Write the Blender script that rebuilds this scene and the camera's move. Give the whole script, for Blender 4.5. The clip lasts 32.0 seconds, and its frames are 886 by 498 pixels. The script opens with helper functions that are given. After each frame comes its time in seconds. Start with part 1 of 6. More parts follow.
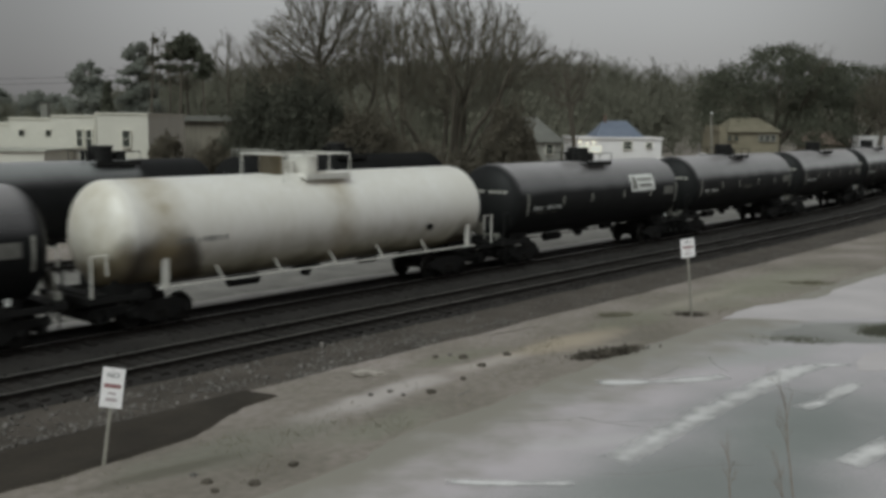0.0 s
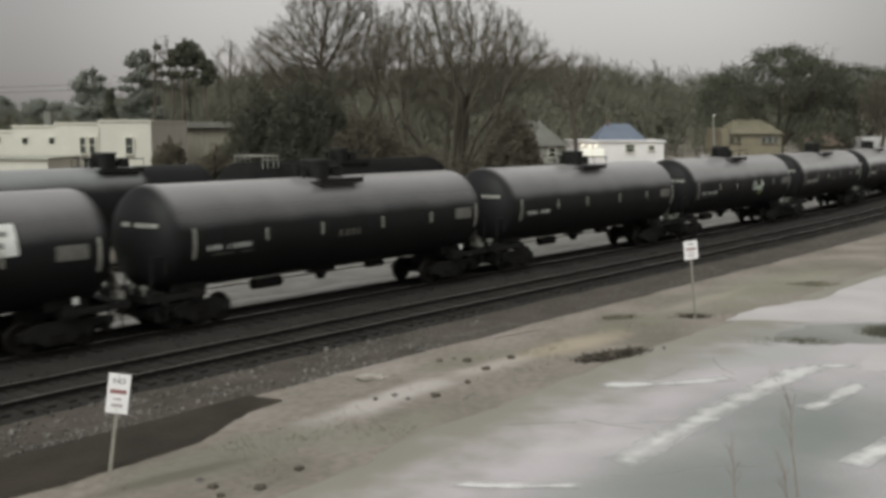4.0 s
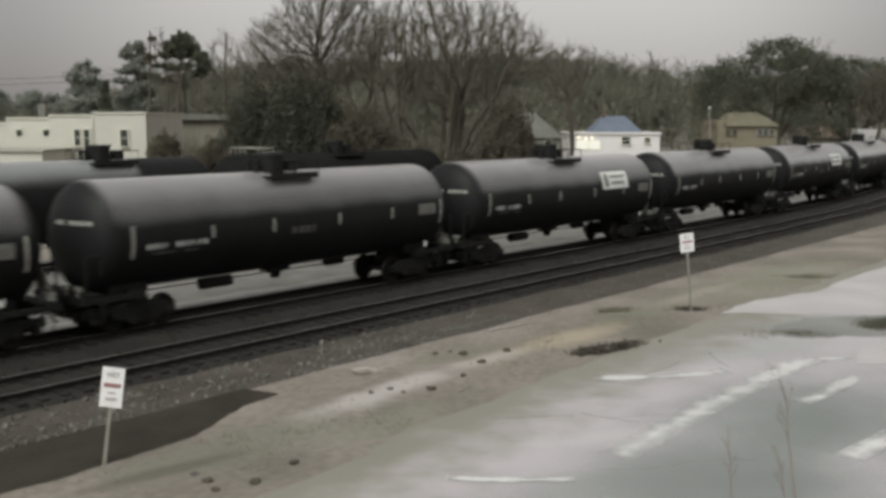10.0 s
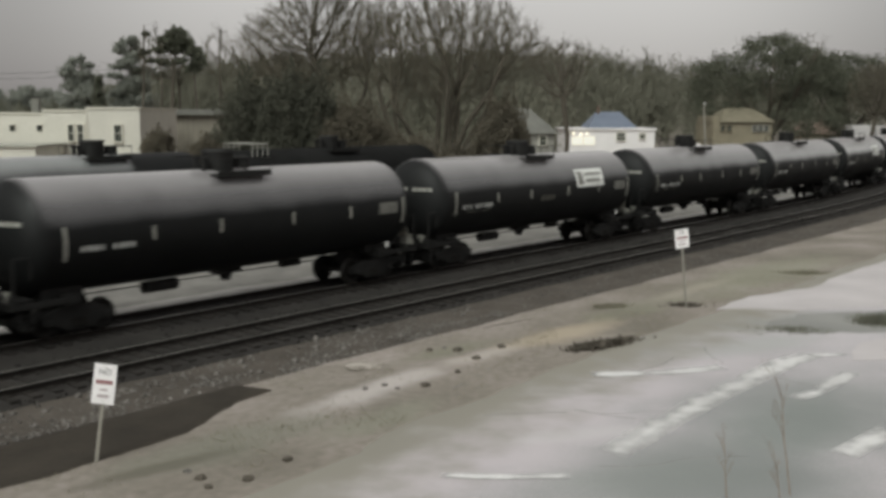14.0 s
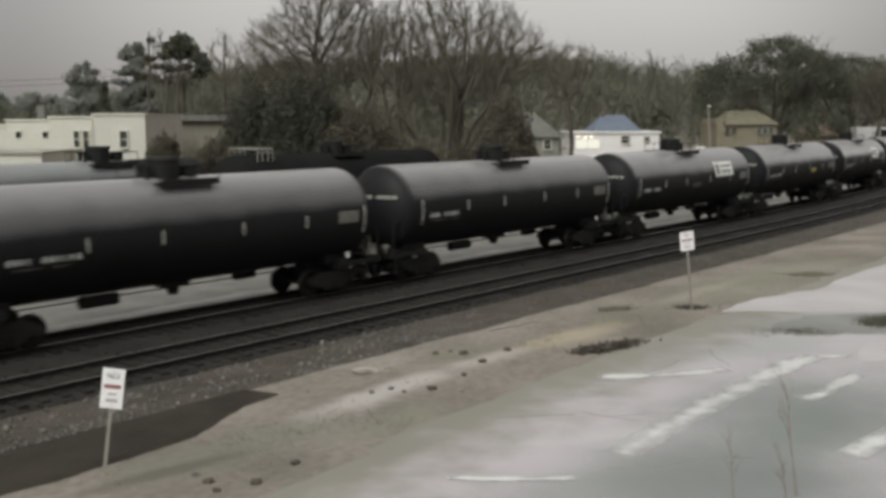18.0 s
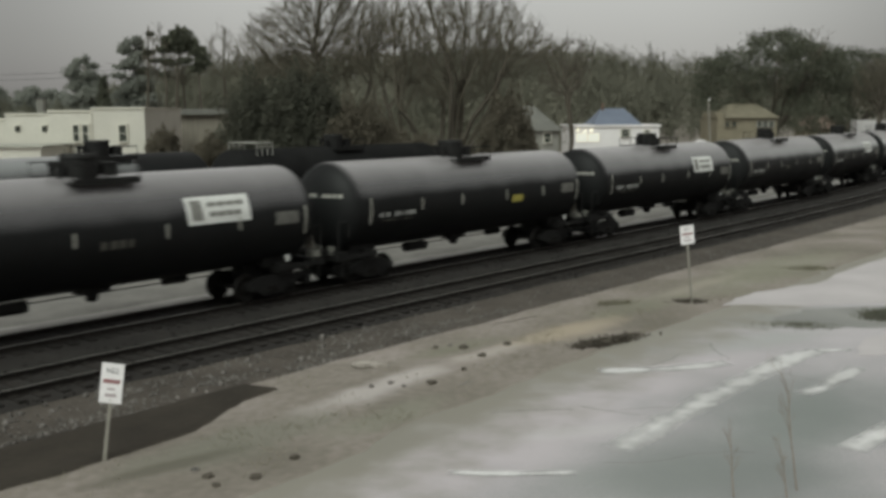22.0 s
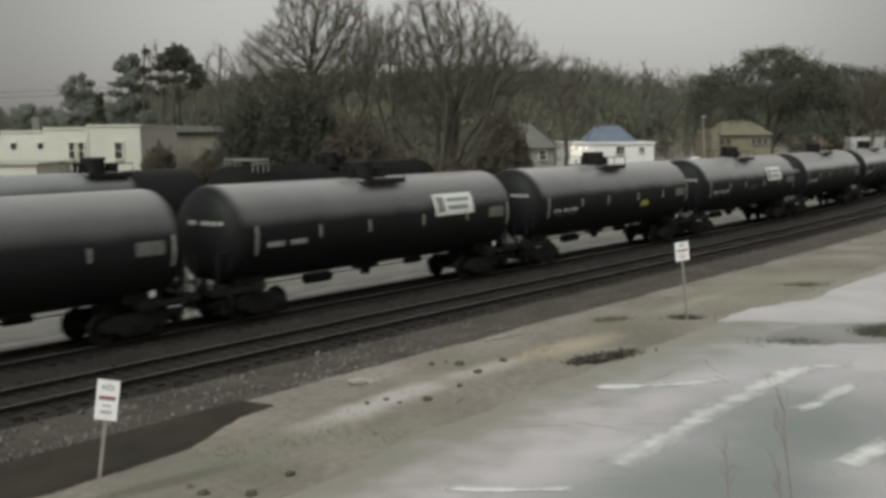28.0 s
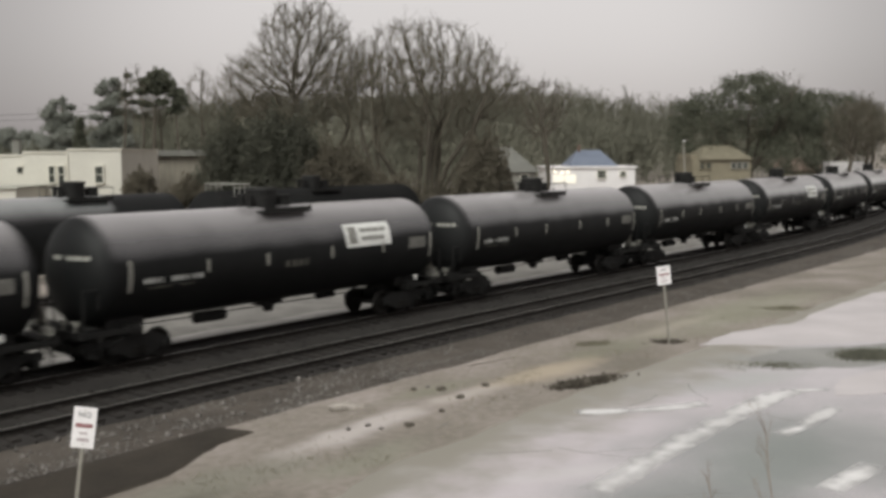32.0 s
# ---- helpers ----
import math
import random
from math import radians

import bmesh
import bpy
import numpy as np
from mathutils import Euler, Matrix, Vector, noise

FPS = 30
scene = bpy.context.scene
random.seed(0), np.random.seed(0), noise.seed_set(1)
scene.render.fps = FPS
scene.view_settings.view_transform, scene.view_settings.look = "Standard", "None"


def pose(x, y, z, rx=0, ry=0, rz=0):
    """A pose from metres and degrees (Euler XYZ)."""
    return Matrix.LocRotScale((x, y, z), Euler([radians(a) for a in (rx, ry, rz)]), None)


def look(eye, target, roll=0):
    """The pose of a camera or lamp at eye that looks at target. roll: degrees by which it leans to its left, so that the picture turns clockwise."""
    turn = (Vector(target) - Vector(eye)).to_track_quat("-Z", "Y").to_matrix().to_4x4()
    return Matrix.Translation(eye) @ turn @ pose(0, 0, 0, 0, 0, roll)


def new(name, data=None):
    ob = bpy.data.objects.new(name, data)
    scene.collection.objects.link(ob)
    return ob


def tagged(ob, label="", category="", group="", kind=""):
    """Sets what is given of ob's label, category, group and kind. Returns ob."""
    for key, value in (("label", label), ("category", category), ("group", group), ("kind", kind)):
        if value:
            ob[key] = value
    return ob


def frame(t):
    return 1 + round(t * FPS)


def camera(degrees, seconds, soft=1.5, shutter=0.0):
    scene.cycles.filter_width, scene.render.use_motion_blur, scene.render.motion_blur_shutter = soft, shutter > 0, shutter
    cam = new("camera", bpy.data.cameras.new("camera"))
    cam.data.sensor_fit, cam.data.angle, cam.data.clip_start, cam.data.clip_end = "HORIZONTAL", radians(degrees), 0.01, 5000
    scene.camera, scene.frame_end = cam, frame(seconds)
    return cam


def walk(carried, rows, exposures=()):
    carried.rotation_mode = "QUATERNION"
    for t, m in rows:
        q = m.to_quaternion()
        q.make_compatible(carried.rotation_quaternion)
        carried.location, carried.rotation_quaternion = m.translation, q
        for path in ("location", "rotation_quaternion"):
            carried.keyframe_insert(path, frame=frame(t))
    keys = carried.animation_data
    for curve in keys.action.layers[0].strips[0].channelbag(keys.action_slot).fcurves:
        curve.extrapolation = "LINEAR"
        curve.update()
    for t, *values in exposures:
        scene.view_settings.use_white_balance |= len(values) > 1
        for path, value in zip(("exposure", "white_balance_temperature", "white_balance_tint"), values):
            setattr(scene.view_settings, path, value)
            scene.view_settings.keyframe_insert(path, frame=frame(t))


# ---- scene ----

# The camera: held by hand at an upper-floor window, it sways and turns a little.
EYE = (0.0, 0.0, 5.95)
TURNS = [  # seconds; yaw to the left, pitch, roll in degrees; sway of the eye in metres
    (0, 0.223, -7.197, 0.552, -0.004, -0.054, 0.011),
    (0.5, 0.399, -7.220, 0.653, -0.006, -0.010, 0.009),
    (1, 0.506, -6.858, 0.417, -0.018, -0.028, 0.007),
    (1.5, 0.328, -6.663, 0.148, -0.016, -0.051, 0.004),
    (2, 0.579, -6.849, 0.006, -0.012, -0.095, 0.004),
    (2.5, 0.503, -7.076, 0.074, -0.002, -0.086, 0.004),
    (3, 0.345, -6.951, 0.063, -0.004, -0.096, 0.005),
    (3.5, 0.377, -6.926, 0.076, -0.006, -0.118, 0.006),
    (5.5, 0.505, -7.052, 0.002, -0.004, -0.089, 0.010),
    (6, 0.523, -6.981, -0.004, -0.001, -0.085, 0.011),
    (6.5, 0.216, -7.171, 0.139, 0.007, -0.085, 0.008),
    (7, 0.171, -7.209, 0.062, 0.004, -0.060, 0.006),
    (7.5, 0.227, -7.552, 0.132, 0.004, -0.047, 0.004),
    (8, 0.291, -7.541, 0.050, 0.001, -0.037, 0.006),
    (8.5, 0.194, -7.440, 0.001, -0.000, -0.044, 0.005),
    (9, 0.091, -7.506, 0.065, -0.003, -0.043, 0.004),
    (9.5, 0.165, -7.440, -0.029, -0.000, -0.038, 0.008),
    (10, 0.176, -7.387, 0.087, -0.001, -0.030, 0.008),
    (10.5, 0.246, -7.401, -0.050, -0.001, -0.001, 0.006),
    (11, 0.063, -7.468, -0.018, -0.003, 0.030, -0.001),
    (11.5, 0.180, -7.664, 0.051, -0.003, 0.054, -0.002),
    (12, 0.077, -7.549, 0.132, 0.000, 0.058, -0.004),
    (12.5, 0.022, -7.432, 0.011, -0.000, 0.074, -0.005),
    (13, -0.011, -7.557, -0.007, 0.006, 0.061, -0.003),
    (13.5, -0.107, -7.594, 0.053, 0.004, 0.069, -0.003),
    (14, -0.120, -7.633, 0.153, 0.010, 0.056, 0.001),
    (14.5, -0.064, -7.669, 0.071, 0.008, 0.068, -0.001),
    (16.5, -0.018, -7.421, -0.118, -0.010, 0.057, -0.013),
    (17, 0.057, -7.430, -0.042, -0.009, 0.040, -0.011),
    (17.5, 0.078, -7.294, -0.171, -0.008, 0.014, -0.008),
    (18, 0.168, -7.390, -0.191, -0.005, -0.014, -0.005),
    (18.5, 0.215, -7.100, -0.331, -0.005, -0.042, 0.003),
    (19, 0.135, -7.050, -0.244, -0.004, -0.055, 0.005),
    (19.5, 0.110, -7.284, -0.135, -0.002, -0.048, 0.005),
    (20, 0.243, -7.339, -0.204, -0.002, -0.015, -0.001),
    (20.5, 0.067, -7.701, -0.208, -0.002, 0.012, -0.000),
    (21, 0.079, -7.894, -0.136, -0.001, 0.030, 0.001),
    (21.5, 0.145, -7.897, -0.017, 0.002, 0.035, -0.003),
    (22, 0.174, -7.753, -0.252, 0.005, 0.026, -0.000),
    (22.5, 0.138, -7.828, -0.098, 0.004, 0.033, -0.004),
    (23, 0.210, -7.768, -0.154, 0.007, 0.021, 0.001),
    (23.5, 0.159, -7.679, -0.198, 0.007, 0.008, 0.003),
    (24, 0.162, -7.528, -0.269, 0.010, -0.012, 0.004),
    (24.5, 0.227, -7.394, -0.283, 0.008, -0.018, 0.004),
    (25, 0.251, -7.363, -0.256, 0.008, -0.018, -0.001),
    (25.5, 0.086, -7.364, -0.246, 0.006, -0.018, 0.001),
    (27.5, -0.244, -6.811, -0.202, 0.004, -0.037, -0.007),
    (28, -0.094, -6.772, -0.267, 0.001, -0.023, -0.007),
    (28.5, -0.105, -6.849, -0.134, -0.002, 0.016, -0.009),
    (29, -0.126, -7.228, 0.343, -0.008, 0.066, -0.016),
    (29.5, -0.260, -6.900, 0.332, -0.003, 0.099, -0.018),
    (30, -0.422, -6.238, -0.124, 0.001, 0.114, -0.013),
    (30.5, -1.068, -5.866, -0.159, 0.006, 0.127, -0.009),
    (31, -1.163, -5.689, -0.167, 0.005, 0.120, -0.006),
    (31.5, -1.240, -5.532, -0.117, 0.012, 0.081, -0.002),
    (32, -1.121, -5.404, -0.214, 0.013, 0.049, 0.001),
]


def aim(yaw, pitch, roll, dx, dy, dz):
    return pose(EYE[0] + dx, EYE[1] + dy, EYE[2] + dz, 0, 0, yaw) @ pose(0, 0, 0, 90 + pitch) @ pose(0, 0, 0, 0, 0, roll)


cam = camera(48, 32.0, soft=3.6, shutter=0.6)
EXPOSURES = [(0, -0.49, 6350, 2), (1, -0.36, 6350, 2), (2, -0.13, 6550, 4), (3, 0.03, 6650, 4), (19, 0.03, 6650, 4), (21, -0.08, 6600, 0), (22, -0.14, 6600, 0), (23, -0.02, 6680, 5), (25, 0.0, 6650, 5), (27, -0.03, 6650, 3), (29, -0.12, 6600, 0), (30, -0.1, 6600, 2), (31, 0.06, 6720, 7), (32, 0.22, 6720, 8)]
walk(cam, [(t, aim(*turn)) for t, *turn in TURNS], EXPOSURES)

# ---- overcast daylight ----
SUN_EL, SUN_AZ = radians(48), radians(200)
world = bpy.data.worlds.new("overcast_sky")
scene.world = world
world.use_nodes = True
wn, wl = world.node_tree.nodes, world.node_tree.links
sky = wn.new("ShaderNodeTexSky")
sky.sky_type, sky.sun_disc = "NISHITA", False
sky.sun_elevation, sky.sun_rotation = SUN_EL, SUN_AZ
sky.air_density, sky.dust_density, sky.ozone_density = 1.0, 4.0, 1.0
grey = wn.new("ShaderNodeHueSaturation")
grey.inputs["Saturation"].default_value = 0.12
wl.new(sky.outputs[0], grey.inputs["Color"])
cloud = wn.new("ShaderNodeMix")  # an even cloud deck over the clear sky's gradient
cloud.data_type = "RGBA"
cloud.inputs["Factor"].default_value = 0.6
cloud.inputs[7].default_value = (3.34, 3.07, 3.14, 1)
wl.new(grey.outputs[0], cloud.inputs[6])
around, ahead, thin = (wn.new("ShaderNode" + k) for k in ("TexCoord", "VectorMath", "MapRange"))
ahead.operation = "DOT_PRODUCT"  # sky darkened away from the camera's view, imitating lens vignetting
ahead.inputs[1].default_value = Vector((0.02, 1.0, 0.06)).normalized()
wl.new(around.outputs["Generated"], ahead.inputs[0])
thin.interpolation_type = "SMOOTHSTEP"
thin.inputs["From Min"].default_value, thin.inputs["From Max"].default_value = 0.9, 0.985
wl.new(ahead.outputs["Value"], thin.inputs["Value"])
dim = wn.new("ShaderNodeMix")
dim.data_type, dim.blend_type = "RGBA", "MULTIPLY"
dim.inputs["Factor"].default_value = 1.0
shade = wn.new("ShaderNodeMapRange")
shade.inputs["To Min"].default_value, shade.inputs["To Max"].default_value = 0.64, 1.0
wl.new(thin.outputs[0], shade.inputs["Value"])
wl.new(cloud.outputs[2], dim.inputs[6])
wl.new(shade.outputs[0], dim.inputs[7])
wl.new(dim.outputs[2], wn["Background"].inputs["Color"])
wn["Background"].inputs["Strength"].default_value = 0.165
sun = new("sun", bpy.data.lights.new("sun", "SUN"))
sun.data.energy, sun.data.angle, sun.data.color = 2.2, radians(40), (0.95, 0.985, 0.96)
sun.matrix_basis = look((-40, -100, 120), (0, 0, 0))


# ---- materials ----
def mat(name, dark, light, scale=4.0, rough=0.8, metal=0.0, bump=0.0, fine=60.0, spread=0.5, vary=0.0, spec=0.3, stretch=(1, 1, 1), mid=None, gloss=None):
    """Two noises (broad stains, fine grain) between two colours, with relief and a little change from thing to thing."""
    m = bpy.data.materials.new(name)
    m.use_nodes = True
    n, l = m.node_tree.nodes, m.node_tree.links
    b = n["Principled BSDF"]
    co = n.new("ShaderNodeTexCoord")
    mp = n.new("ShaderNodeMapping")
    mp.inputs["Scale"].default_value = stretch
    l.new(co.outputs["Object"], mp.inputs["Vector"])
    n1, n2 = n.new("ShaderNodeTexNoise"), n.new("ShaderNodeTexNoise")
    n1.inputs["Scale"].default_value, n1.inputs["Detail"].default_value = scale, 5
    n2.inputs["Scale"].default_value, n2.inputs["Detail"].default_value = fine, 3
    l.new(mp.outputs[0], n1.inputs["Vector"])
    l.new(mp.outputs[0], n2.inputs["Vector"])
    mix = n.new("ShaderNodeMix")
    mix.data_type = "FLOAT"
    mix.inputs["Factor"].default_value = 0.35
    l.new(n1.outputs[0], mix.inputs[2])
    l.new(n2.outputs[0], mix.inputs[3])
    last = mix.outputs[0]
    if vary:
        info, ad = n.new("ShaderNodeObjectInfo"), n.new("ShaderNodeMath")
        ad.operation = "MULTIPLY_ADD"
        ad.inputs[1].default_value = vary
        l.new(info.outputs["Random"], ad.inputs[0])
        l.new(last, ad.inputs[2])
        sb = n.new("ShaderNodeMath")
        sb.operation = "SUBTRACT"
        sb.inputs[1].default_value = vary / 2
        l.new(ad.outputs[0], sb.inputs[0])
        last = sb.outputs[0]
    rp = n.new("ShaderNodeValToRGB")
    rp.color_ramp.elements[0].position, rp.color_ramp.elements[1].position = 0.5 - spread / 2, 0.5 + spread / 2
    rp.color_ramp.elements[0].color, rp.color_ramp.elements[1].color = (*dark, 1), (*light, 1)
    if mid:
        e = rp.color_ramp.elements.new(0.5)
        e.color = (*mid, 1)
    l.new(last, rp.inputs[0])
    l.new(rp.outputs[0], b.inputs["Base Color"])
    b.inputs["Roughness"].default_value, b.inputs["Metallic"].default_value = rough, metal
    b.inputs["Specular IOR Level"].default_value = spec
    if gloss:  # damp patches: roughness follows the broad noise
        n3, mr = n.new("ShaderNodeTexNoise"), n.new("ShaderNodeMapRange")
        n3.inputs["Scale"].default_value, n3.inputs["Detail"].default_value = scale * 0.8, 4
        l.new(mp.outputs[0], n3.inputs["Vector"])
        mr.inputs["From Min"].default_value, mr.inputs["From Max"].default_value = 0.35, 0.65
        mr.inputs["To Min"].default_value, mr.inputs["To Max"].default_value = gloss
        l.new(n3.outputs[0], mr.inputs["Value"])
        l.new(mr.outputs[0], b.inputs["Roughness"])
    if bump:
        bp = n.new("ShaderNodeBump")
        bp.inputs["Strength"].default_value, bp.inputs["Distance"].default_value = 0.6, bump
        l.new(last, bp.inputs["Height"])
        l.new(bp.outputs[0], b.inputs["Normal"])
    return m


M_ASPHALT = mat("worn_damp_asphalt", (0.255, 0.258, 0.26), (0.57, 0.522, 0.55), 0.16, 0.5, bump=0.004, fine=30, spread=0.3, mid=(0.415, 0.392, 0.406), gloss=(0.3, 0.75), spec=0.5)
M_SLAB = mat("pale_concrete_slab", (0.42, 0.388, 0.395), (0.6, 0.555, 0.565), 0.4, 0.7, bump=0.004, fine=25, gloss=(0.45, 0.8))
M_PATCH = mat("dark_asphalt_patch", (0.2, 0.2, 0.19), (0.33, 0.32, 0.31), 0.5, 0.6, fine=20)
M_CRACK = mat("dirt_filled_crack", (0.2, 0.195, 0.185), (0.3, 0.29, 0.28), 2, 0.8)
M_BALLAST = mat("dark_track_ballast", (0.01, 0.0092, 0.0086), (0.042, 0.037, 0.034), 1.2, 0.95, bump=0.05, fine=13, spread=0.6)
M_SHOULDER = mat("grey_brown_ballast_shoulder", (0.028, 0.024, 0.02), (0.13, 0.11, 0.095), 0.7, 0.95, bump=0.06, fine=11, spread=0.6)
M_BALLAST_PALE = mat("pale_gravel", (0.26, 0.245, 0.235), (0.44, 0.42, 0.405), 1.0, 0.95, bump=0.04, fine=12)
M_BALLAST_LIGHT = mat("grey_gravel", (0.13, 0.122, 0.115), (0.27, 0.255, 0.24), 1.0, 0.95, bump=0.04, fine=12)
M_STONE = mat("loose_ballast_stone", (0.03, 0.027, 0.024), (0.26, 0.238, 0.222), 9.0, 0.9, fine=2.0, spread=0.5)
M_GROUND = mat("winter_verge", (0.129, 0.116, 0.094), (0.383, 0.332, 0.315), 0.28, 0.95, bump=0.03, fine=5, spread=0.5, mid=(0.236, 0.207, 0.181))
M_MUD = mat("dark_wet_soil", (0.02, 0.0165, 0.0125), (0.055, 0.045, 0.035), 0.8, 0.8, bump=0.03, fine=9)
M_LITTER = mat("leaf_litter", (0.05, 0.043, 0.035), (0.13, 0.112, 0.092), 4.0, 0.95, bump=0.02, fine=30)
M_GRASS = mat("dry_grass", (0.26, 0.25, 0.19), (0.42, 0.39, 0.3), 0.6, 0.9, fine=3)
M_WEED = mat("grey_green_weeds", (0.1, 0.1, 0.08), (0.22, 0.215, 0.17), 1.5, 0.9, fine=6)
M_RAIL = mat("rusty_rail", (0.011, 0.0095, 0.0085), (0.03, 0.0255, 0.022), 5, 0.7, 0.3)
M_RAILTOP = mat("worn_rail_head", (0.26, 0.25, 0.235), (0.42, 0.4, 0.38), 5, 0.4, 0.7)
M_TIE = mat("creosoted_tie", (0.01, 0.009, 0.008), (0.032, 0.027, 0.024), 3, 0.9, bump=0.01, stretch=(1, 8, 8), vary=0.3)
M_BLACK = mat("black_tank_paint", (0.0075, 0.008, 0.0082), (0.015, 0.0155, 0.0158), 0.5, 0.5, fine=7, vary=0.3, spec=0.2, stretch=(1, 1, 0.4), gloss=(0.48, 0.6))
# dull paint without sheen stands in for dark trees mirrored on this tank
M_DULLBLACK = mat("dull_black_tank_paint", (0.007, 0.007, 0.007), (0.02, 0.02, 0.02), 0.7, 0.9, fine=9, spec=0.1)
M_WHITE = mat("dirty_white_tank_paint", (0.72, 0.68, 0.6), (0.97, 0.95, 0.93), 0.45, 0.35, fine=4, spread=0.75, stretch=(1.2, 1, 0.35), spec=0.5)
M_WHITESTEEL = mat("white_painted_steel", (0.55, 0.53, 0.48), (0.8, 0.78, 0.74), 3, 0.5)
M_STEEL = mat("black_grimy_steel", (0.008, 0.008, 0.008), (0.02, 0.019, 0.018), 3, 0.7, 0.1)
M_WHEEL = mat("grimy_wheel_steel", (0.006, 0.0055, 0.005), (0.02, 0.0175, 0.0155), 6, 0.6, 0.3)
M_DECAL = mat("white_reflective_sheet", (0.6, 0.6, 0.58), (0.82, 0.82, 0.8), 2, 0.45)
M_STRIP = mat("soiled_reflective_strip", (0.2, 0.195, 0.175), (0.4, 0.39, 0.355), 5, 0.5)
M_INK = mat("faded_dark_ink", (0.14, 0.14, 0.13), (0.3, 0.29, 0.27), 8, 0.7)
M_GREYINK = mat("faded_white_stencil", (0.34, 0.34, 0.33), (0.58, 0.58, 0.56), 8, 0.7)
M_DULLPLATE = mat("dull_grey_board", (0.06, 0.058, 0.05), (0.12, 0.115, 0.1), 4, 0.7)
M_BOARD = mat("soiled_grey_placard", (0.1, 0.097, 0.088), (0.2, 0.195, 0.18), 4, 0.7)
M_YELLOW = mat("yellow_label", (0.36, 0.31, 0.06), (0.52, 0.46, 0.13), 8, 0.6)
M_SCRAWL = mat("pale_scrawled_paint", (0.4, 0.45, 0.4), (0.68, 0.7, 0.66), 6, 0.6)
M_SCRAWLGREEN = mat("green_scrawled_paint", (0.16, 0.2, 0.07), (0.3, 0.34, 0.14), 6, 0.6)
M_BARK = mat("grey_brown_bark", (0.06, 0.053, 0.043), (0.15, 0.13, 0.104), 3, 0.95, bump=0.01, stretch=(4, 4, 1))
M_TWIG = mat("bare_twigs", (0.125, 0.113, 0.088), (0.27, 0.243, 0.19), 0.5, 0.95)
# woods tone raised a little to carry distance haze
M_FARTWIG = mat("leafless_woods", (0.165, 0.163, 0.127), (0.29, 0.283, 0.226), 0.06, 1.0, spread=0.4)
M_NEEDLE = mat("evergreen_needles", (0.065, 0.066, 0.052), (0.148, 0.148, 0.116), 0.9, 0.9)
M_LEAF = mat("dull_evergreen_leaves", (0.085, 0.09, 0.067), (0.185, 0.19, 0.145), 0.9, 0.9)
# distance haze put into this paler crown colour
M_HAZENEEDLE = mat("hazed_evergreen_crown", (0.22, 0.23, 0.205), (0.37, 0.38, 0.34), 0.5, 0.9)
M_BRUSH = mat("dark_brush", (0.1, 0.089, 0.069), (0.22, 0.196, 0.153), 0.6, 0.95)
M_CREAM = mat("cream_painted_block", (0.5, 0.48, 0.425), (0.65, 0.625, 0.565), 0.4, 0.85, fine=5)
M_CAP = mat("parapet_cap", (0.6, 0.57, 0.5), (0.72, 0.7, 0.62), 1, 0.8)
M_TARROOF = mat("pale_felt_roof", (0.3, 0.295, 0.26), (0.46, 0.45, 0.4), 0.6, 0.9)
M_GLASS = mat("dark_window_glass", (0.03, 0.034, 0.03), (0.06, 0.065, 0.055), 2, 0.15, spec=0.5)
M_BROWNWALL = mat("grey_brown_plank_wall", (0.16, 0.147, 0.122), (0.27, 0.245, 0.205), 0.7, 0.9, stretch=(4, 4, 0.6))
M_BLUEROOF = mat("blue_metal_roof", (0.12, 0.14, 0.19), (0.18, 0.205, 0.26), 0.8, 0.5)
M_HOUSE = mat("white_siding", (0.66, 0.63, 0.63), (0.82, 0.79, 0.79), 0.6, 0.8)
M_GREYROOF = mat("weathered_grey_shingle", (0.11, 0.11, 0.1), (0.2, 0.195, 0.178), 1.5, 0.9)
M_BROWNROOF = mat("brown_shingle", (0.13, 0.09, 0.075), (0.22, 0.16, 0.13), 1.5, 0.9)
M_GREYWALL = mat("grey_weathered_siding", (0.2, 0.195, 0.18), (0.34, 0.33, 0.3), 0.8, 0.9)
M_SIGN = mat("white_sign_sheet", (0.76, 0.73, 0.74), (0.88, 0.85, 0.86), 6, 0.5)
M_RED = mat("faded_red_ink", (0.22, 0.1, 0.11), (0.34, 0.16, 0.16), 10, 0.6)
M_SIGNINK = mat("dark_sign_ink", (0.05, 0.05, 0.055), (0.12, 0.115, 0.12), 8, 0.7)
M_FAINT = mat("faint_sign_ink", (0.36, 0.3, 0.32), (0.52, 0.45, 0.46), 8, 0.7)
M_POST = mat("galvanized_post", (0.2, 0.19, 0.165), (0.36, 0.34, 0.3), 10, 0.6, 0.2)
M_TANROOF = mat("tan_shingle", (0.13, 0.117, 0.085), (0.22, 0.196, 0.145), 1.2, 0.9)
M_TAN = mat("tan_house_wall", (0.17, 0.15, 0.11), (0.27, 0.238, 0.175), 0.8, 0.9)
M_BRICK = mat("dark_brick", (0.1, 0.07, 0.055), (0.18, 0.13, 0.1), 2, 0.9)
M_LINE = mat("worn_white_paint", (0.5, 0.485, 0.485), (0.78, 0.76, 0.76), 1.0, 0.6, fine=18, spread=0.3)
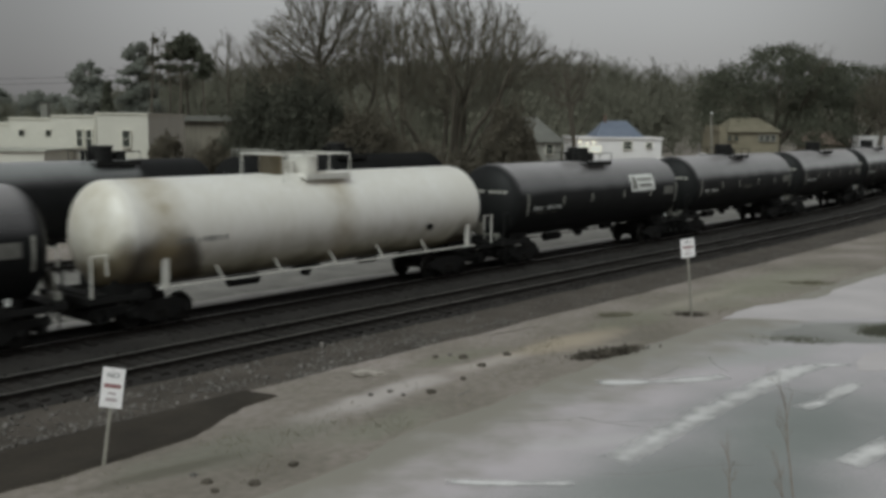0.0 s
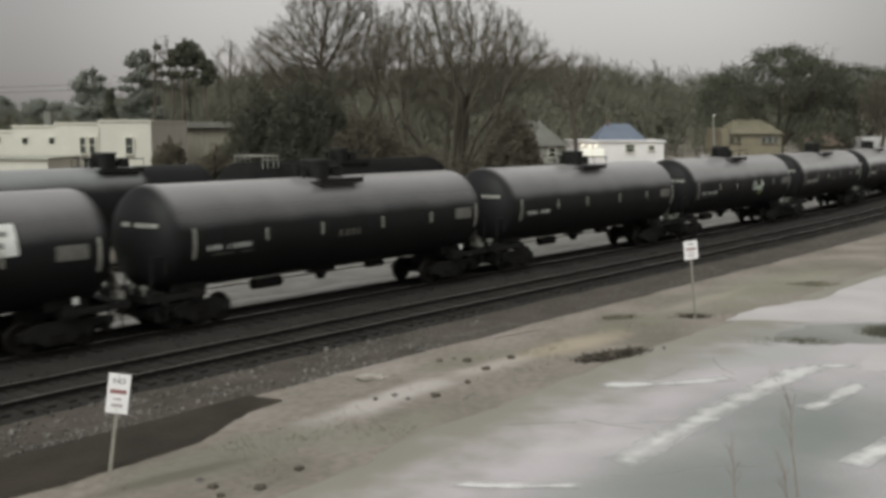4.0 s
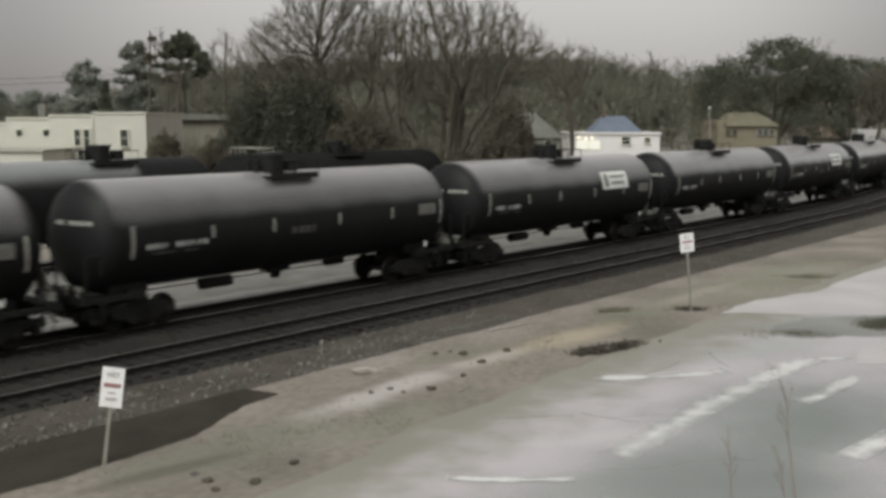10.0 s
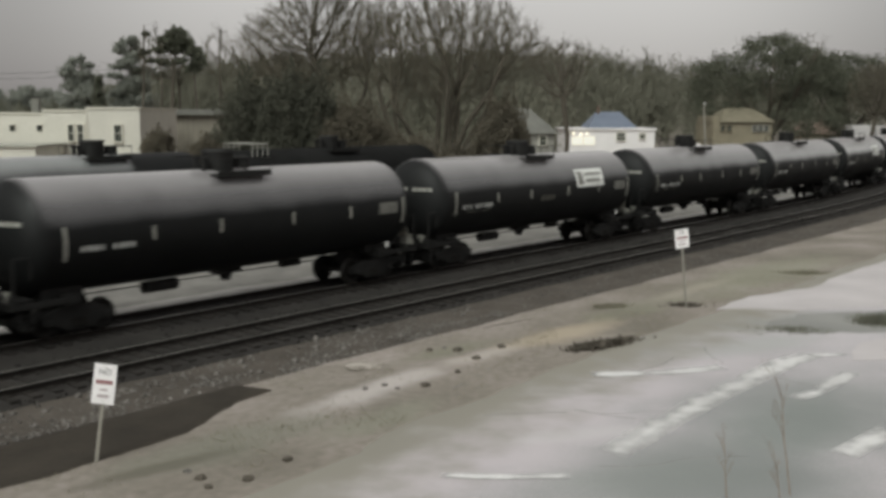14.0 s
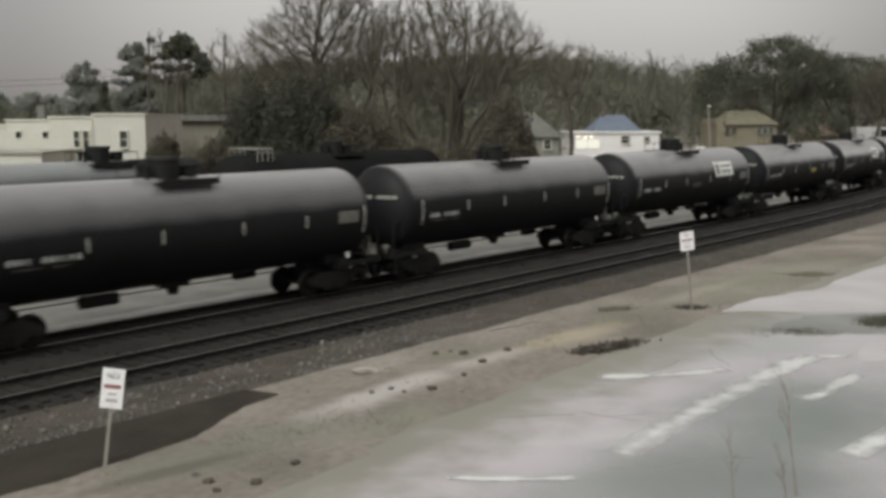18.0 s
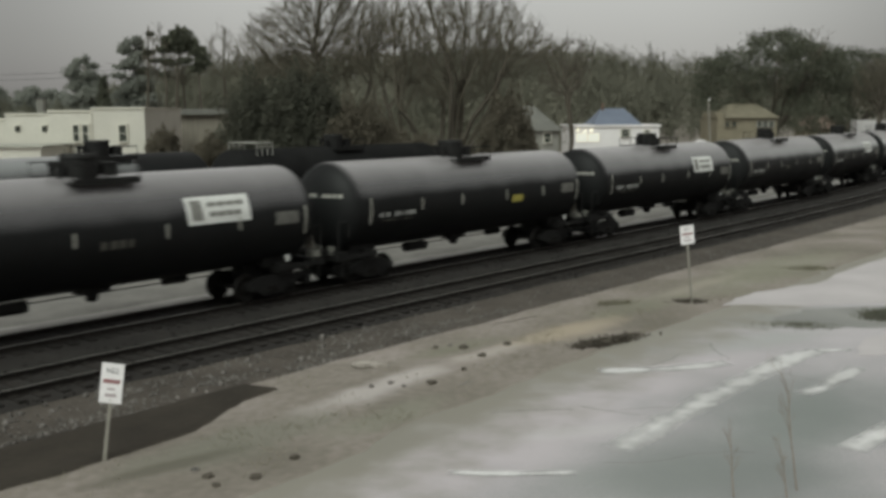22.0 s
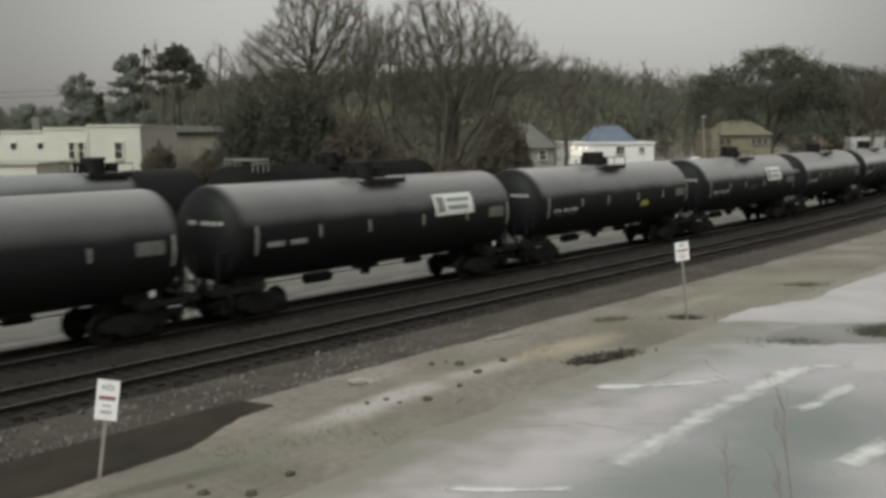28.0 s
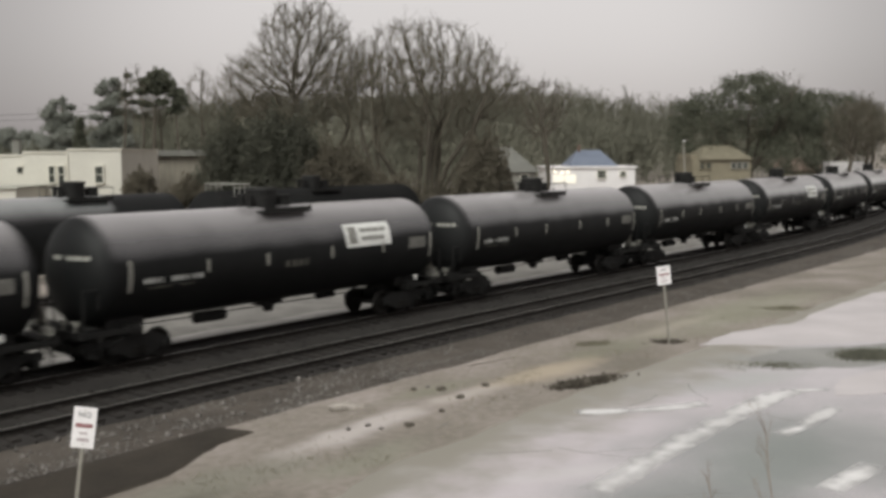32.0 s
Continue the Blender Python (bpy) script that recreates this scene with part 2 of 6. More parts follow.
def worn_through(m, low, high):
    """Paint worn away in flecks, most of all along its rim (attribute edge, 1 at the rim)."""
    n, l = m.node_tree.nodes, m.node_tree.links
    co, ns, mr = n.new("ShaderNodeTexCoord"), n.new("ShaderNodeTexNoise"), n.new("ShaderNodeMapRange")
    ns.inputs["Scale"].default_value, ns.inputs["Detail"].default_value = 1.2, 6
    l.new(co.outputs["Object"], ns.inputs["Vector"])
    mr.inputs["From Min"].default_value, mr.inputs["From Max"].default_value = low, high
    at, ad = n.new("ShaderNodeAttribute"), n.new("ShaderNodeMath")
    at.attribute_name, ad.operation = "edge", "MULTIPLY_ADD"
    ad.inputs[1].default_value = -0.3
    l.new(at.outputs["Fac"], ad.inputs[0])
    l.new(ns.outputs[0], ad.inputs[2])
    l.new(ad.outputs[0], mr.inputs["Value"])
    l.new(mr.outputs[0], n["Principled BSDF"].inputs["Alpha"])


worn_through(M_LINE, 0.06, 0.46)
M_SHOOT = mat("pale_brown_shoot", (0.2, 0.17, 0.145), (0.36, 0.315, 0.28), 4, 0.9)
M_WOOD = mat("weathered_board", (0.2, 0.18, 0.16), (0.46, 0.42, 0.38), 3, 0.9, stretch=(1, 8, 8))
M_WIRE = mat("dark_cable", (0.05, 0.05, 0.05), (0.09, 0.09, 0.09), 3, 0.8)


def glow(name, colour, strength):
    m = bpy.data.materials.new(name)
    m.use_nodes = True
    b = m.node_tree.nodes["Principled BSDF"]
    b.inputs["Emission Color"].default_value, b.inputs["Emission Strength"].default_value = (*colour, 1), strength
    return m


M_LAMP = glow("lit_lamp_glass", (1.0, 0.88, 0.6), 1.4)
M_WALLGLOW = glow("warm_wall_glow", (1.0, 0.88, 0.6), 0.3)


def crown_sheen(m, gloss_band, pale_band, colour, until=99.0):
    """Sky reflection put into a tank's colour: gloss on its upper half (from and to which height) and a pale crown,
    both thinning out unevenly; until: where along the tank they end.
    """
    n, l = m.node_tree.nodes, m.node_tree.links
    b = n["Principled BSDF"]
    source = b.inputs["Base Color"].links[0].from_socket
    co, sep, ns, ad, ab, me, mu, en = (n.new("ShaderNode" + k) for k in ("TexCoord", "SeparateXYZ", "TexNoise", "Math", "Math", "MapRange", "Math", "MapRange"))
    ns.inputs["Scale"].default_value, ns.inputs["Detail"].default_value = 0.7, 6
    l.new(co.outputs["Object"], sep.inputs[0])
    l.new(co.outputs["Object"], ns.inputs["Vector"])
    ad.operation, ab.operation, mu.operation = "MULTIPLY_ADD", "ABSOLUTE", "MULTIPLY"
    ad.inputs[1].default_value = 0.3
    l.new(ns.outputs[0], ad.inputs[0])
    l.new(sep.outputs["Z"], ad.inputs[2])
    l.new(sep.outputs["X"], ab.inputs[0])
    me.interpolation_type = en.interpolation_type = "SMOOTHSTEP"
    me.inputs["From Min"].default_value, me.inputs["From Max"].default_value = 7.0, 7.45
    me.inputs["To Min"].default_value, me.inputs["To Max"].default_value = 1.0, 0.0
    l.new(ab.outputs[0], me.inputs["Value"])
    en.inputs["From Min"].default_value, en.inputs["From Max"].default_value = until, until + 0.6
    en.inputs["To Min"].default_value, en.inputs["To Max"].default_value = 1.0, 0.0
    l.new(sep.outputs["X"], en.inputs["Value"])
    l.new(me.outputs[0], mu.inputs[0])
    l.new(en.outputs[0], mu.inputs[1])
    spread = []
    for low, high in (gloss_band, pale_band):
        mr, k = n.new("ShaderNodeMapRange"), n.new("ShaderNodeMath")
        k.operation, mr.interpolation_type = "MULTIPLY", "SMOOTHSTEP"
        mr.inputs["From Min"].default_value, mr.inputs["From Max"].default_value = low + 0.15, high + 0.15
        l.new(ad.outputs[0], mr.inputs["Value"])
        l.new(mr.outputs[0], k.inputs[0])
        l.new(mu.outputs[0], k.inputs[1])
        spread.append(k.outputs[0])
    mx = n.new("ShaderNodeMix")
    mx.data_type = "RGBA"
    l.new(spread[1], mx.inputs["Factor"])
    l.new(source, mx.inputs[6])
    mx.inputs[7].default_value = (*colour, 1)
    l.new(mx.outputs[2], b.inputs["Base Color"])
    slant = n.new("ShaderNodeMath")  # sheen imitates the sky reflected at a slant
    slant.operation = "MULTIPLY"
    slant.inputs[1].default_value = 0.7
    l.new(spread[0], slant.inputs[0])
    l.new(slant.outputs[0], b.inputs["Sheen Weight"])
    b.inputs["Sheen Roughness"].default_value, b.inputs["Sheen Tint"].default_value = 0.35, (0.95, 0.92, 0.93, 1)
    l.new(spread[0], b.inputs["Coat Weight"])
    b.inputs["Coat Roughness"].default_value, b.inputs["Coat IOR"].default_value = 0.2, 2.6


M_PARKED = M_BLACK.copy()
M_PARKED.name = "weathered_black_tank_paint"
# pale crown colour stands in for sky reflected on black paint
crown_sheen(M_BLACK, (3.05, 3.6), (3.45, 4.4), (0.23, 0.218, 0.223))
# painted sheen stops where the parked tank would mirror dark bushes
crown_sheen(M_PARKED, (3.3, 4.0), (3.5, 4.3), (0.24, 0.25, 0.25), 3.3)


def leafy(*mats):
    """Thin leaves and twigs let some of the light through."""
    for m in mats:
        n, l = m.node_tree.nodes, m.node_tree.links
        b, out = n["Principled BSDF"], n["Material Output"]
        tr, mx = n.new("ShaderNodeBsdfTranslucent"), n.new("ShaderNodeMixShader")
        l.new(b.inputs["Base Color"].links[0].from_socket, tr.inputs["Color"])
        mx.inputs[0].default_value = 0.45
        l.new(b.outputs[0], mx.inputs[1])
        l.new(tr.outputs[0], mx.inputs[2])
        l.new(mx.outputs[0], out.inputs["Surface"])


leafy(M_FARTWIG, M_TWIG, M_NEEDLE, M_LEAF, M_HAZENEEDLE, M_BRUSH, M_GRASS)


def stained(m, spots, colour):
    """Brown spill stains on a tank: rows of place along it, half width, strength."""
    n, l = m.node_tree.nodes, m.node_tree.links
    b = n["Principled BSDF"]
    source = b.inputs["Base Color"].links[0].from_socket
    co, sep, ns = n.new("ShaderNodeTexCoord"), n.new("ShaderNodeSeparateXYZ"), n.new("ShaderNodeTexNoise")
    ns.inputs["Scale"].default_value, ns.inputs["Detail"].default_value = 1.6, 6
    l.new(co.outputs["Object"], sep.inputs[0])
    l.new(co.outputs["Object"], ns.inputs["Vector"])
    for x, half, strength in spots:
        d, ab, mr, mu, mx = n.new("ShaderNodeMath"), n.new("ShaderNodeMath"), n.new("ShaderNodeMapRange"), n.new("ShaderNodeMath"), n.new("ShaderNodeMix")
        d.operation, ab.operation, mu.operation = "SUBTRACT", "ABSOLUTE", "MULTIPLY"
        d.inputs[1].default_value = x
        l.new(sep.outputs["X"], d.inputs[0])
        l.new(d.outputs[0], ab.inputs[0])
        mr.interpolation_type = "SMOOTHSTEP"
        mr.inputs["From Min"].default_value, mr.inputs["From Max"].default_value = 0.0, half
        mr.inputs["To Min"].default_value, mr.inputs["To Max"].default_value = strength, 0.0
        l.new(ab.outputs[0], mr.inputs["Value"])
        l.new(mr.outputs[0], mu.inputs[0])
        l.new(ns.outputs[0], mu.inputs[1])
        mx.data_type = "RGBA"
        l.new(mu.outputs[0], mx.inputs["Factor"])
        l.new(source, mx.inputs[6])
        mx.inputs[7].default_value = (*colour, 1)
        source = mx.outputs[2]
    l.new(source, b.inputs["Base Color"])


def shade_and_grime(m, low, high, colour, spots):
    """Underside shade painted into a tank's belly colour, with track dirt thickest over the wheels: rows of place along
    it, half width, height.
    """
    n, l = m.node_tree.nodes, m.node_tree.links
    b = n["Principled BSDF"]
    source = b.inputs["Base Color"].links[0].from_socket
    co, sep, ns = n.new("ShaderNodeTexCoord"), n.new("ShaderNodeSeparateXYZ"), n.new("ShaderNodeTexNoise")
    ns.inputs["Scale"].default_value, ns.inputs["Detail"].default_value = 1.3, 7
    l.new(co.outputs["Object"], sep.inputs[0])
    l.new(co.outputs["Object"], ns.inputs["Vector"])
    level = n.new("ShaderNodeMath")  # height less the noise
    level.operation = "MULTIPLY_ADD"
    level.inputs[1].default_value = -0.9
    l.new(ns.outputs[0], level.inputs[0])
    l.new(sep.outputs["Z"], level.inputs[2])
    last = level.outputs[0]
    for x, half, up in spots:
        d, ab, mr, sb = (n.new("ShaderNode" + k) for k in ("Math", "Math", "MapRange", "Math"))
        d.operation, ab.operation, sb.operation = "SUBTRACT", "ABSOLUTE", "SUBTRACT"
        d.inputs[1].default_value = x
        l.new(sep.outputs["X"], d.inputs[0])
        l.new(d.outputs[0], ab.inputs[0])
        mr.interpolation_type = "SMOOTHSTEP"
        mr.inputs["From Min"].default_value, mr.inputs["From Max"].default_value = half * 0.5, half
        mr.inputs["To Min"].default_value, mr.inputs["To Max"].default_value = up, 0.0
        l.new(ab.outputs[0], mr.inputs["Value"])
        l.new(last, sb.inputs[0])
        l.new(mr.outputs[0], sb.inputs[1])
        last = sb.outputs[0]
    mr, mx = n.new("ShaderNodeMapRange"), n.new("ShaderNodeMix")
    mr.interpolation_type = "SMOOTHSTEP"
    mr.inputs["From Min"].default_value, mr.inputs["From Max"].default_value = low - 0.45, high - 0.45
    mr.inputs["To Min"].default_value, mr.inputs["To Max"].default_value = 0.92, 0.0
    l.new(last, mr.inputs["Value"])
    mx.data_type = "RGBA"
    l.new(mr.outputs[0], mx.inputs["Factor"])
    l.new(source, mx.inputs[6])
    mx.inputs[7].default_value = (*colour, 1)
    l.new(mx.outputs[2], b.inputs["Base Color"])


# olive underside shading put into the white paint
shade_and_grime(M_WHITE, 1.2, 2.9, (0.3, 0.27, 0.16), ())
# deeper belly shade, with real dirt over the wheels
shade_and_grime(M_WHITE, 0.9, 1.9, (0.05, 0.038, 0.025), ((-7.2, 2.0, 1.35), (7.6, 1.2, 0.6)))
stained(M_WHITE, ((0.45, 0.9, 0.9), (-6.9, 1.1, 1.0), (-8.6, 0.8, 0.7)), (0.36, 0.29, 0.17))


def dirty_edge(m, colour):
    """Dirt washed over the rim of a paved sheet, by its attribute edge (1 at the rim)."""
    n, l = m.node_tree.nodes, m.node_tree.links
    b = n["Principled BSDF"]
    source = b.inputs["Base Color"].links[0].from_socket
    at, co, ns, ad, mr, mx = (n.new("ShaderNode" + k) for k in ("Attribute", "TexCoord", "TexNoise", "Math", "MapRange", "Mix"))
    at.attribute_name = "edge"
    ns.inputs["Scale"].default_value, ns.inputs["Detail"].default_value = 1.1, 8
    l.new(co.outputs["Object"], ns.inputs["Vector"])
    ad.operation = "ADD"
    l.new(at.outputs["Fac"], ad.inputs[0])
    l.new(ns.outputs[0], ad.inputs[1])
    mr.interpolation_type = "SMOOTHSTEP"
    mr.inputs["From Min"].default_value, mr.inputs["From Max"].default_value = 0.6, 1.35
    l.new(ad.outputs[0], mr.inputs["Value"])
    mx.data_type = "RGBA"
    l.new(mr.outputs[0], mx.inputs["Factor"])
    l.new(source, mx.inputs[6])
    mx.inputs[7].default_value = (*colour, 1)
    l.new(mx.outputs[2], b.inputs["Base Color"])




def damp(m, spots, colour):
    """Darker areas on the lot: rows of x, y and radius, with ragged rims."""
    n, l = m.node_tree.nodes, m.node_tree.links
    b = n["Principled BSDF"]
    source = b.inputs["Base Color"].links[0].from_socket
    co, ns = n.new("ShaderNodeTexCoord"), n.new("ShaderNodeTexNoise")
    ns.inputs["Scale"].default_value, ns.inputs["Detail"].default_value = 0.5, 5
    l.new(co.outputs["Object"], ns.inputs["Vector"])
    for x, y, r in spots:
        ds, ad, mr, mx = (n.new("ShaderNode" + k) for k in ("VectorMath", "Math", "MapRange", "Mix"))
        ds.operation, ad.operation = "DISTANCE", "MULTIPLY_ADD"
        ds.inputs[1].default_value = (x, y, LOT_Z)
        l.new(co.outputs["Object"], ds.inputs[0])
        ad.inputs[1].default_value = r * 0.9
        l.new(ns.outputs[0], ad.inputs[0])
        l.new(ds.outputs["Value"], ad.inputs[2])
        mr.interpolation_type = "SMOOTHSTEP"
        mr.inputs["From Min"].default_value, mr.inputs["From Max"].default_value = r * 0.75, r * 1.75
        mr.inputs["To Min"].default_value, mr.inputs["To Max"].default_value = 0.7, 0.0
        l.new(ad.outputs[0], mr.inputs["Value"])
        mx.data_type = "RGBA"
        l.new(mr.outputs[0], mx.inputs["Factor"])
        l.new(source, mx.inputs[6])
        mx.inputs[7].default_value = (*colour, 1)
        source = mx.outputs[2]
    l.new(source, b.inputs["Base Color"])


def patches(m, rows):
    """Long ragged patches of other soil, gravel or wear: x, y, half length, half width, bearing, colour, strength."""
    n, l = m.node_tree.nodes, m.node_tree.links
    b = n["Principled BSDF"]
    source = b.inputs["Base Color"].links[0].from_socket
    co, ns = n.new("ShaderNodeTexCoord"), n.new("ShaderNodeTexNoise")
    ns.inputs["Scale"].default_value, ns.inputs["Detail"].default_value = 0.9, 7
    l.new(co.outputs["Object"], ns.inputs["Vector"])
    for x, y, length, width, bearing, colour, strength in rows:
        sb, rt, mu, ln, ad, mr, mx = (n.new("ShaderNode" + k) for k in ("VectorMath", "VectorRotate", "VectorMath", "VectorMath", "Math", "MapRange", "Mix"))
        sb.operation, mu.operation, ln.operation, ad.operation = "SUBTRACT", "MULTIPLY", "LENGTH", "MULTIPLY_ADD"
        sb.inputs[1].default_value = (x, y, 0)
        l.new(co.outputs["Object"], sb.inputs[0])
        rt.rotation_type = "Z_AXIS"
        rt.inputs["Angle"].default_value = -radians(bearing)
        l.new(sb.outputs[0], rt.inputs["Vector"])
        mu.inputs[1].default_value = (1 / length, 1 / width, 0)
        l.new(rt.outputs[0], mu.inputs[0])
        l.new(mu.outputs[0], ln.inputs[0])
        ad.inputs[1].default_value = 1.3
        l.new(ns.outputs[0], ad.inputs[0])
        l.new(ln.outputs["Value"], ad.inputs[2])
        mr.interpolation_type = "SMOOTHSTEP"
        mr.inputs["From Min"].default_value, mr.inputs["From Max"].default_value = 0.95, 2.0
        mr.inputs["To Min"].default_value, mr.inputs["To Max"].default_value = strength, 0.0
        l.new(ad.outputs[0], mr.inputs["Value"])
        mx.data_type = "RGBA"
        l.new(mr.outputs[0], mx.inputs["Factor"])
        l.new(source, mx.inputs[6])
        mx.inputs[7].default_value = (*colour, 1)
        source = mx.outputs[2]
    l.new(source, b.inputs["Base Color"])


patches(M_GROUND, (
    (-1.5, 20.5, 2.6, 0.6, 53, (0.47, 0.425, 0.41), 0.9), (1.0, 23.7, 1.8, 0.5, 52, (0.45, 0.4, 0.37), 0.8), (3.3, 26.3, 2.4, 0.75, 45, (0.42, 0.35, 0.27), 0.8),
    (5.9, 29.8, 3.0, 0.9, 50, (0.21, 0.205, 0.155), 0.6), (0.2, 24.6, 2.0, 0.6, 50, (0.215, 0.21, 0.16), 0.6), (-3.6, 17.2, 2.6, 0.8, 50, (0.2, 0.195, 0.16), 0.65),
    (-1.2, 18.4, 1.8, 0.5, 50, (0.24, 0.235, 0.19), 0.6), (12.0, 36.5, 7.0, 1.8, 52, (0.255, 0.255, 0.19), 0.55), (-4.6, 15.8, 1.8, 0.25, 42, (0.1, 0.09, 0.07), 0.6), (8.6, 33.2, 3.0, 0.5, 50, (0.36, 0.32, 0.27), 0.6)))
patches(M_ASPHALT, (
    (0.2, 16.6, 5.5, 2.0, 48, (0.56, 0.505, 0.532), 0.85), (5.2, 21.6, 3.8, 1.6, 42, (0.56, 0.507, 0.535), 0.8), (11.5, 27.5, 4.5, 1.1, 8, (0.2, 0.218, 0.2), 0.9),
    (2.5, 17.5, 2.0, 0.35, 15, (0.56, 0.53, 0.54), 0.6), (6.6, 18.0, 2.6, 1.2, 50, (0.25, 0.27, 0.255), 0.75), (3.6, 15.2, 2.5, 0.9, 10, (0.27, 0.285, 0.27), 0.6), (7.9, 24.6, 2.4, 0.7, 30, (0.4, 0.405, 0.395), 0.6)))
LOT_Z = 0.225
damp(M_ASPHALT, ((7.7, 19.4, 3.0), (4.9, 15.3, 2.4)), (0.19, 0.205, 0.197))
dirty_edge(M_ASPHALT, (0.27, 0.25, 0.215))


# ---- mesh helpers ----
class Geo:
    """Vertices and faces gathered into one mesh."""

    def __init__(self):
        self.v, self.f = [], []

    def box(self, c, s, turn=None):
        c, h = Vector(c), Vector(s) / 2
        i = len(self.v)
        for x in (-1, 1):
            for y in (-1, 1):
                for z in (-1, 1):
                    p = Vector((x * h.x, y * h.y, z * h.z))
                    self.v.append((turn @ p if turn else p) + c)
        for q in ((0, 1, 3, 2), (4, 6, 7, 5), (0, 4, 5, 1), (2, 3, 7, 6), (0, 2, 6, 4), (1, 5, 7, 3)):
            self.f.append([i + j for j in q])
        return self

    def tube(self, a, b, r0, r1=None, n=8, caps=True):
        a, b = Vector(a), Vector(b)
        r1 = r0 if r1 is None else r1
        d = (b - a).normalized()
        u = d.orthogonal().normalized()
        w = d.cross(u)
        i = len(self.v)
        for p, r in ((a, r0), (b, r1)):
            for k in range(n):
                t = 2 * math.pi * k / n
                self.v.append(p + (u * math.cos(t) + w * math.sin(t)) * r)
        for k in range(n):
            j = (k + 1) % n
            self.f.append([i + k, i + j, i + n + j, i + n + k])
        if caps:
            self.f.append([i + k for k in reversed(range(n))])
            self.f.append([i + n + k for k in range(n)])
        return self

    def path(self, pts, r, n=6):
        return self.sweep(pts, r, n)

    def sweep(self, pts, r, n=8):
        """One bent bar of even thickness along pts."""
        pts = [Vector(p) for p in pts]
        i, u = len(self.v), None
        for k, p in enumerate(pts):
            d = (pts[min(k + 1, len(pts) - 1)] - pts[max(k - 1, 0)]).normalized()
            u = d.orthogonal().normalized() if u is None else (u - d * u.dot(d)).normalized()
            w = d.cross(u)
            rr = r[k] if isinstance(r, (list, tuple)) else r
            self.v += [p + (u * math.cos(2 * math.pi * j / n) + w * math.sin(2 * math.pi * j / n)) * rr for j in range(n)]
        for k in range(len(pts) - 1):
            a = i + k * n
            self.f += [[a + j, a + (j + 1) % n, a + n + (j + 1) % n, a + n + j] for j in range(n)]
        e = i + (len(pts) - 1) * n
        self.f += [[i + j for j in reversed(range(n))], [e + j for j in range(n)]]
        return self

    def lathe(self, profile, n=32):
        """Profile of (x, r) turned about the x axis."""
        i = len(self.v)
        for x, r in profile:
            for k in range(n):
                t = 2 * math.pi * k / n
                self.v.append(Vector((x, r * math.cos(t), r * math.sin(t))))
        for a in range(len(profile) - 1):
            for k in range(n):
                j = (k + 1) % n
                self.f.append([i + a * n + k, i + (a + 1) * n + k, i + (a + 1) * n + j, i + a * n + j])
        return self

    def moved(self, m):
        self.v = [m @ Vector(p) for p in self.v]
        return self

    def mesh(self, name, material, smooth=False):
        me = bpy.data.meshes.new(name)
        me.from_pydata([tuple(p) for p in self.v], [], self.f)
        me.validate()
        me.materials.append(material)
        if smooth:
            me.polygons.foreach_set("use_smooth", [True] * len(me.polygons))
        me.update()
        return me


def part(name, geo, material, parent=None, label="", smooth=False, m=None):
    me = geo if isinstance(geo, bpy.types.Mesh) else geo.mesh(name, material, smooth)
    ob = new(name, me)
    if parent:
        ob.parent = parent
    if m is not None:
        ob.matrix_basis = m
    if label:
        ob["label"] = label
    return ob


# ---- the line of the tracks ----
def heading(s):
    return 0.8728 - 0.0003 * s + 0.0000347 * min(max(s, 0.0), 60.0) ** 2


STEP = 0.5
_line = {}
_x, _y = 0.0, 41.88
for _i in range(0, 1000):
    _line[_i] = (_x, _y)
    _h = heading((_i + 0.5) * STEP)
    _x, _y = _x + math.cos(_h) * STEP, _y + math.sin(_h) * STEP
_x, _y = 0.0, 41.88
for _i in range(0, -700, -1):
    _line[_i] = (_x, _y)
    _h = heading((_i - 0.5) * STEP)
    _x, _y = _x - math.cos(_h) * STEP, _y - math.sin(_h) * STEP


def on_line(s, off=0.0, z=0.0):
    """The place s metres along the line and off metres to its far side."""
    k = math.floor(s / STEP)
    f = s / STEP - k
    (ax, ay), (bx, by) = _line[k], _line[k + 1]
    h = heading(s)
    return Vector((ax + (bx - ax) * f - math.sin(h) * off, ay + (by - ay) * f + math.cos(h) * off, z))


_keys = sorted(_line)[::8]
_px = np.array([_line[k][0] for k in _keys])
_py = np.array([_line[k][1] for k in _keys])


def off_line(x, y):
    """Signed distance from the line, and the way along it."""
    i = int(np.argmin((_px - x) ** 2 + (_py - y) ** 2))
    s = _keys[i] * STEP
    h = heading(s)
    dx, dy = x - _px[i], y - _py[i]
    return -math.sin(h) * dx + math.cos(h) * dy, s + math.cos(h) * dx + math.sin(h) * dy


def smooth(a, b, x):
    t = min(max((x - a) / (b - a), 0.0), 1.0)
    return t * t * (3 - 2 * t)


def land(x, y):
    """Height of the ground."""
    d, s = off_line(x, y)
    z = -0.85 + 0.88 * smooth(-8.9, -9.75, d) + 0.17 * smooth(-10.5, -13.0, d) + 0.3 * smooth(14, 18, d)
    z += 1.4 * smooth(17, 26, d) + 1.0 * smooth(30, 60, d)
    far = math.hypot(x, y)
    rise = 1 - 0.72 * smooth(-11, -21, math.degrees(math.atan2(x, y)))
    z += 13.5 * rise * smooth(130, 290, far) * smooth(20, 120, d) + 10 * smooth(300, 700, far) * smooth(20, 200, d)
    z += 0.06 * noise.noise((x * 0.25, y * 0.25, 0)) * smooth(-10, -11, d)
    e = lot_edge(s)
    return z - 0.14 * smooth(e - 0.1, e - 1.3, d)




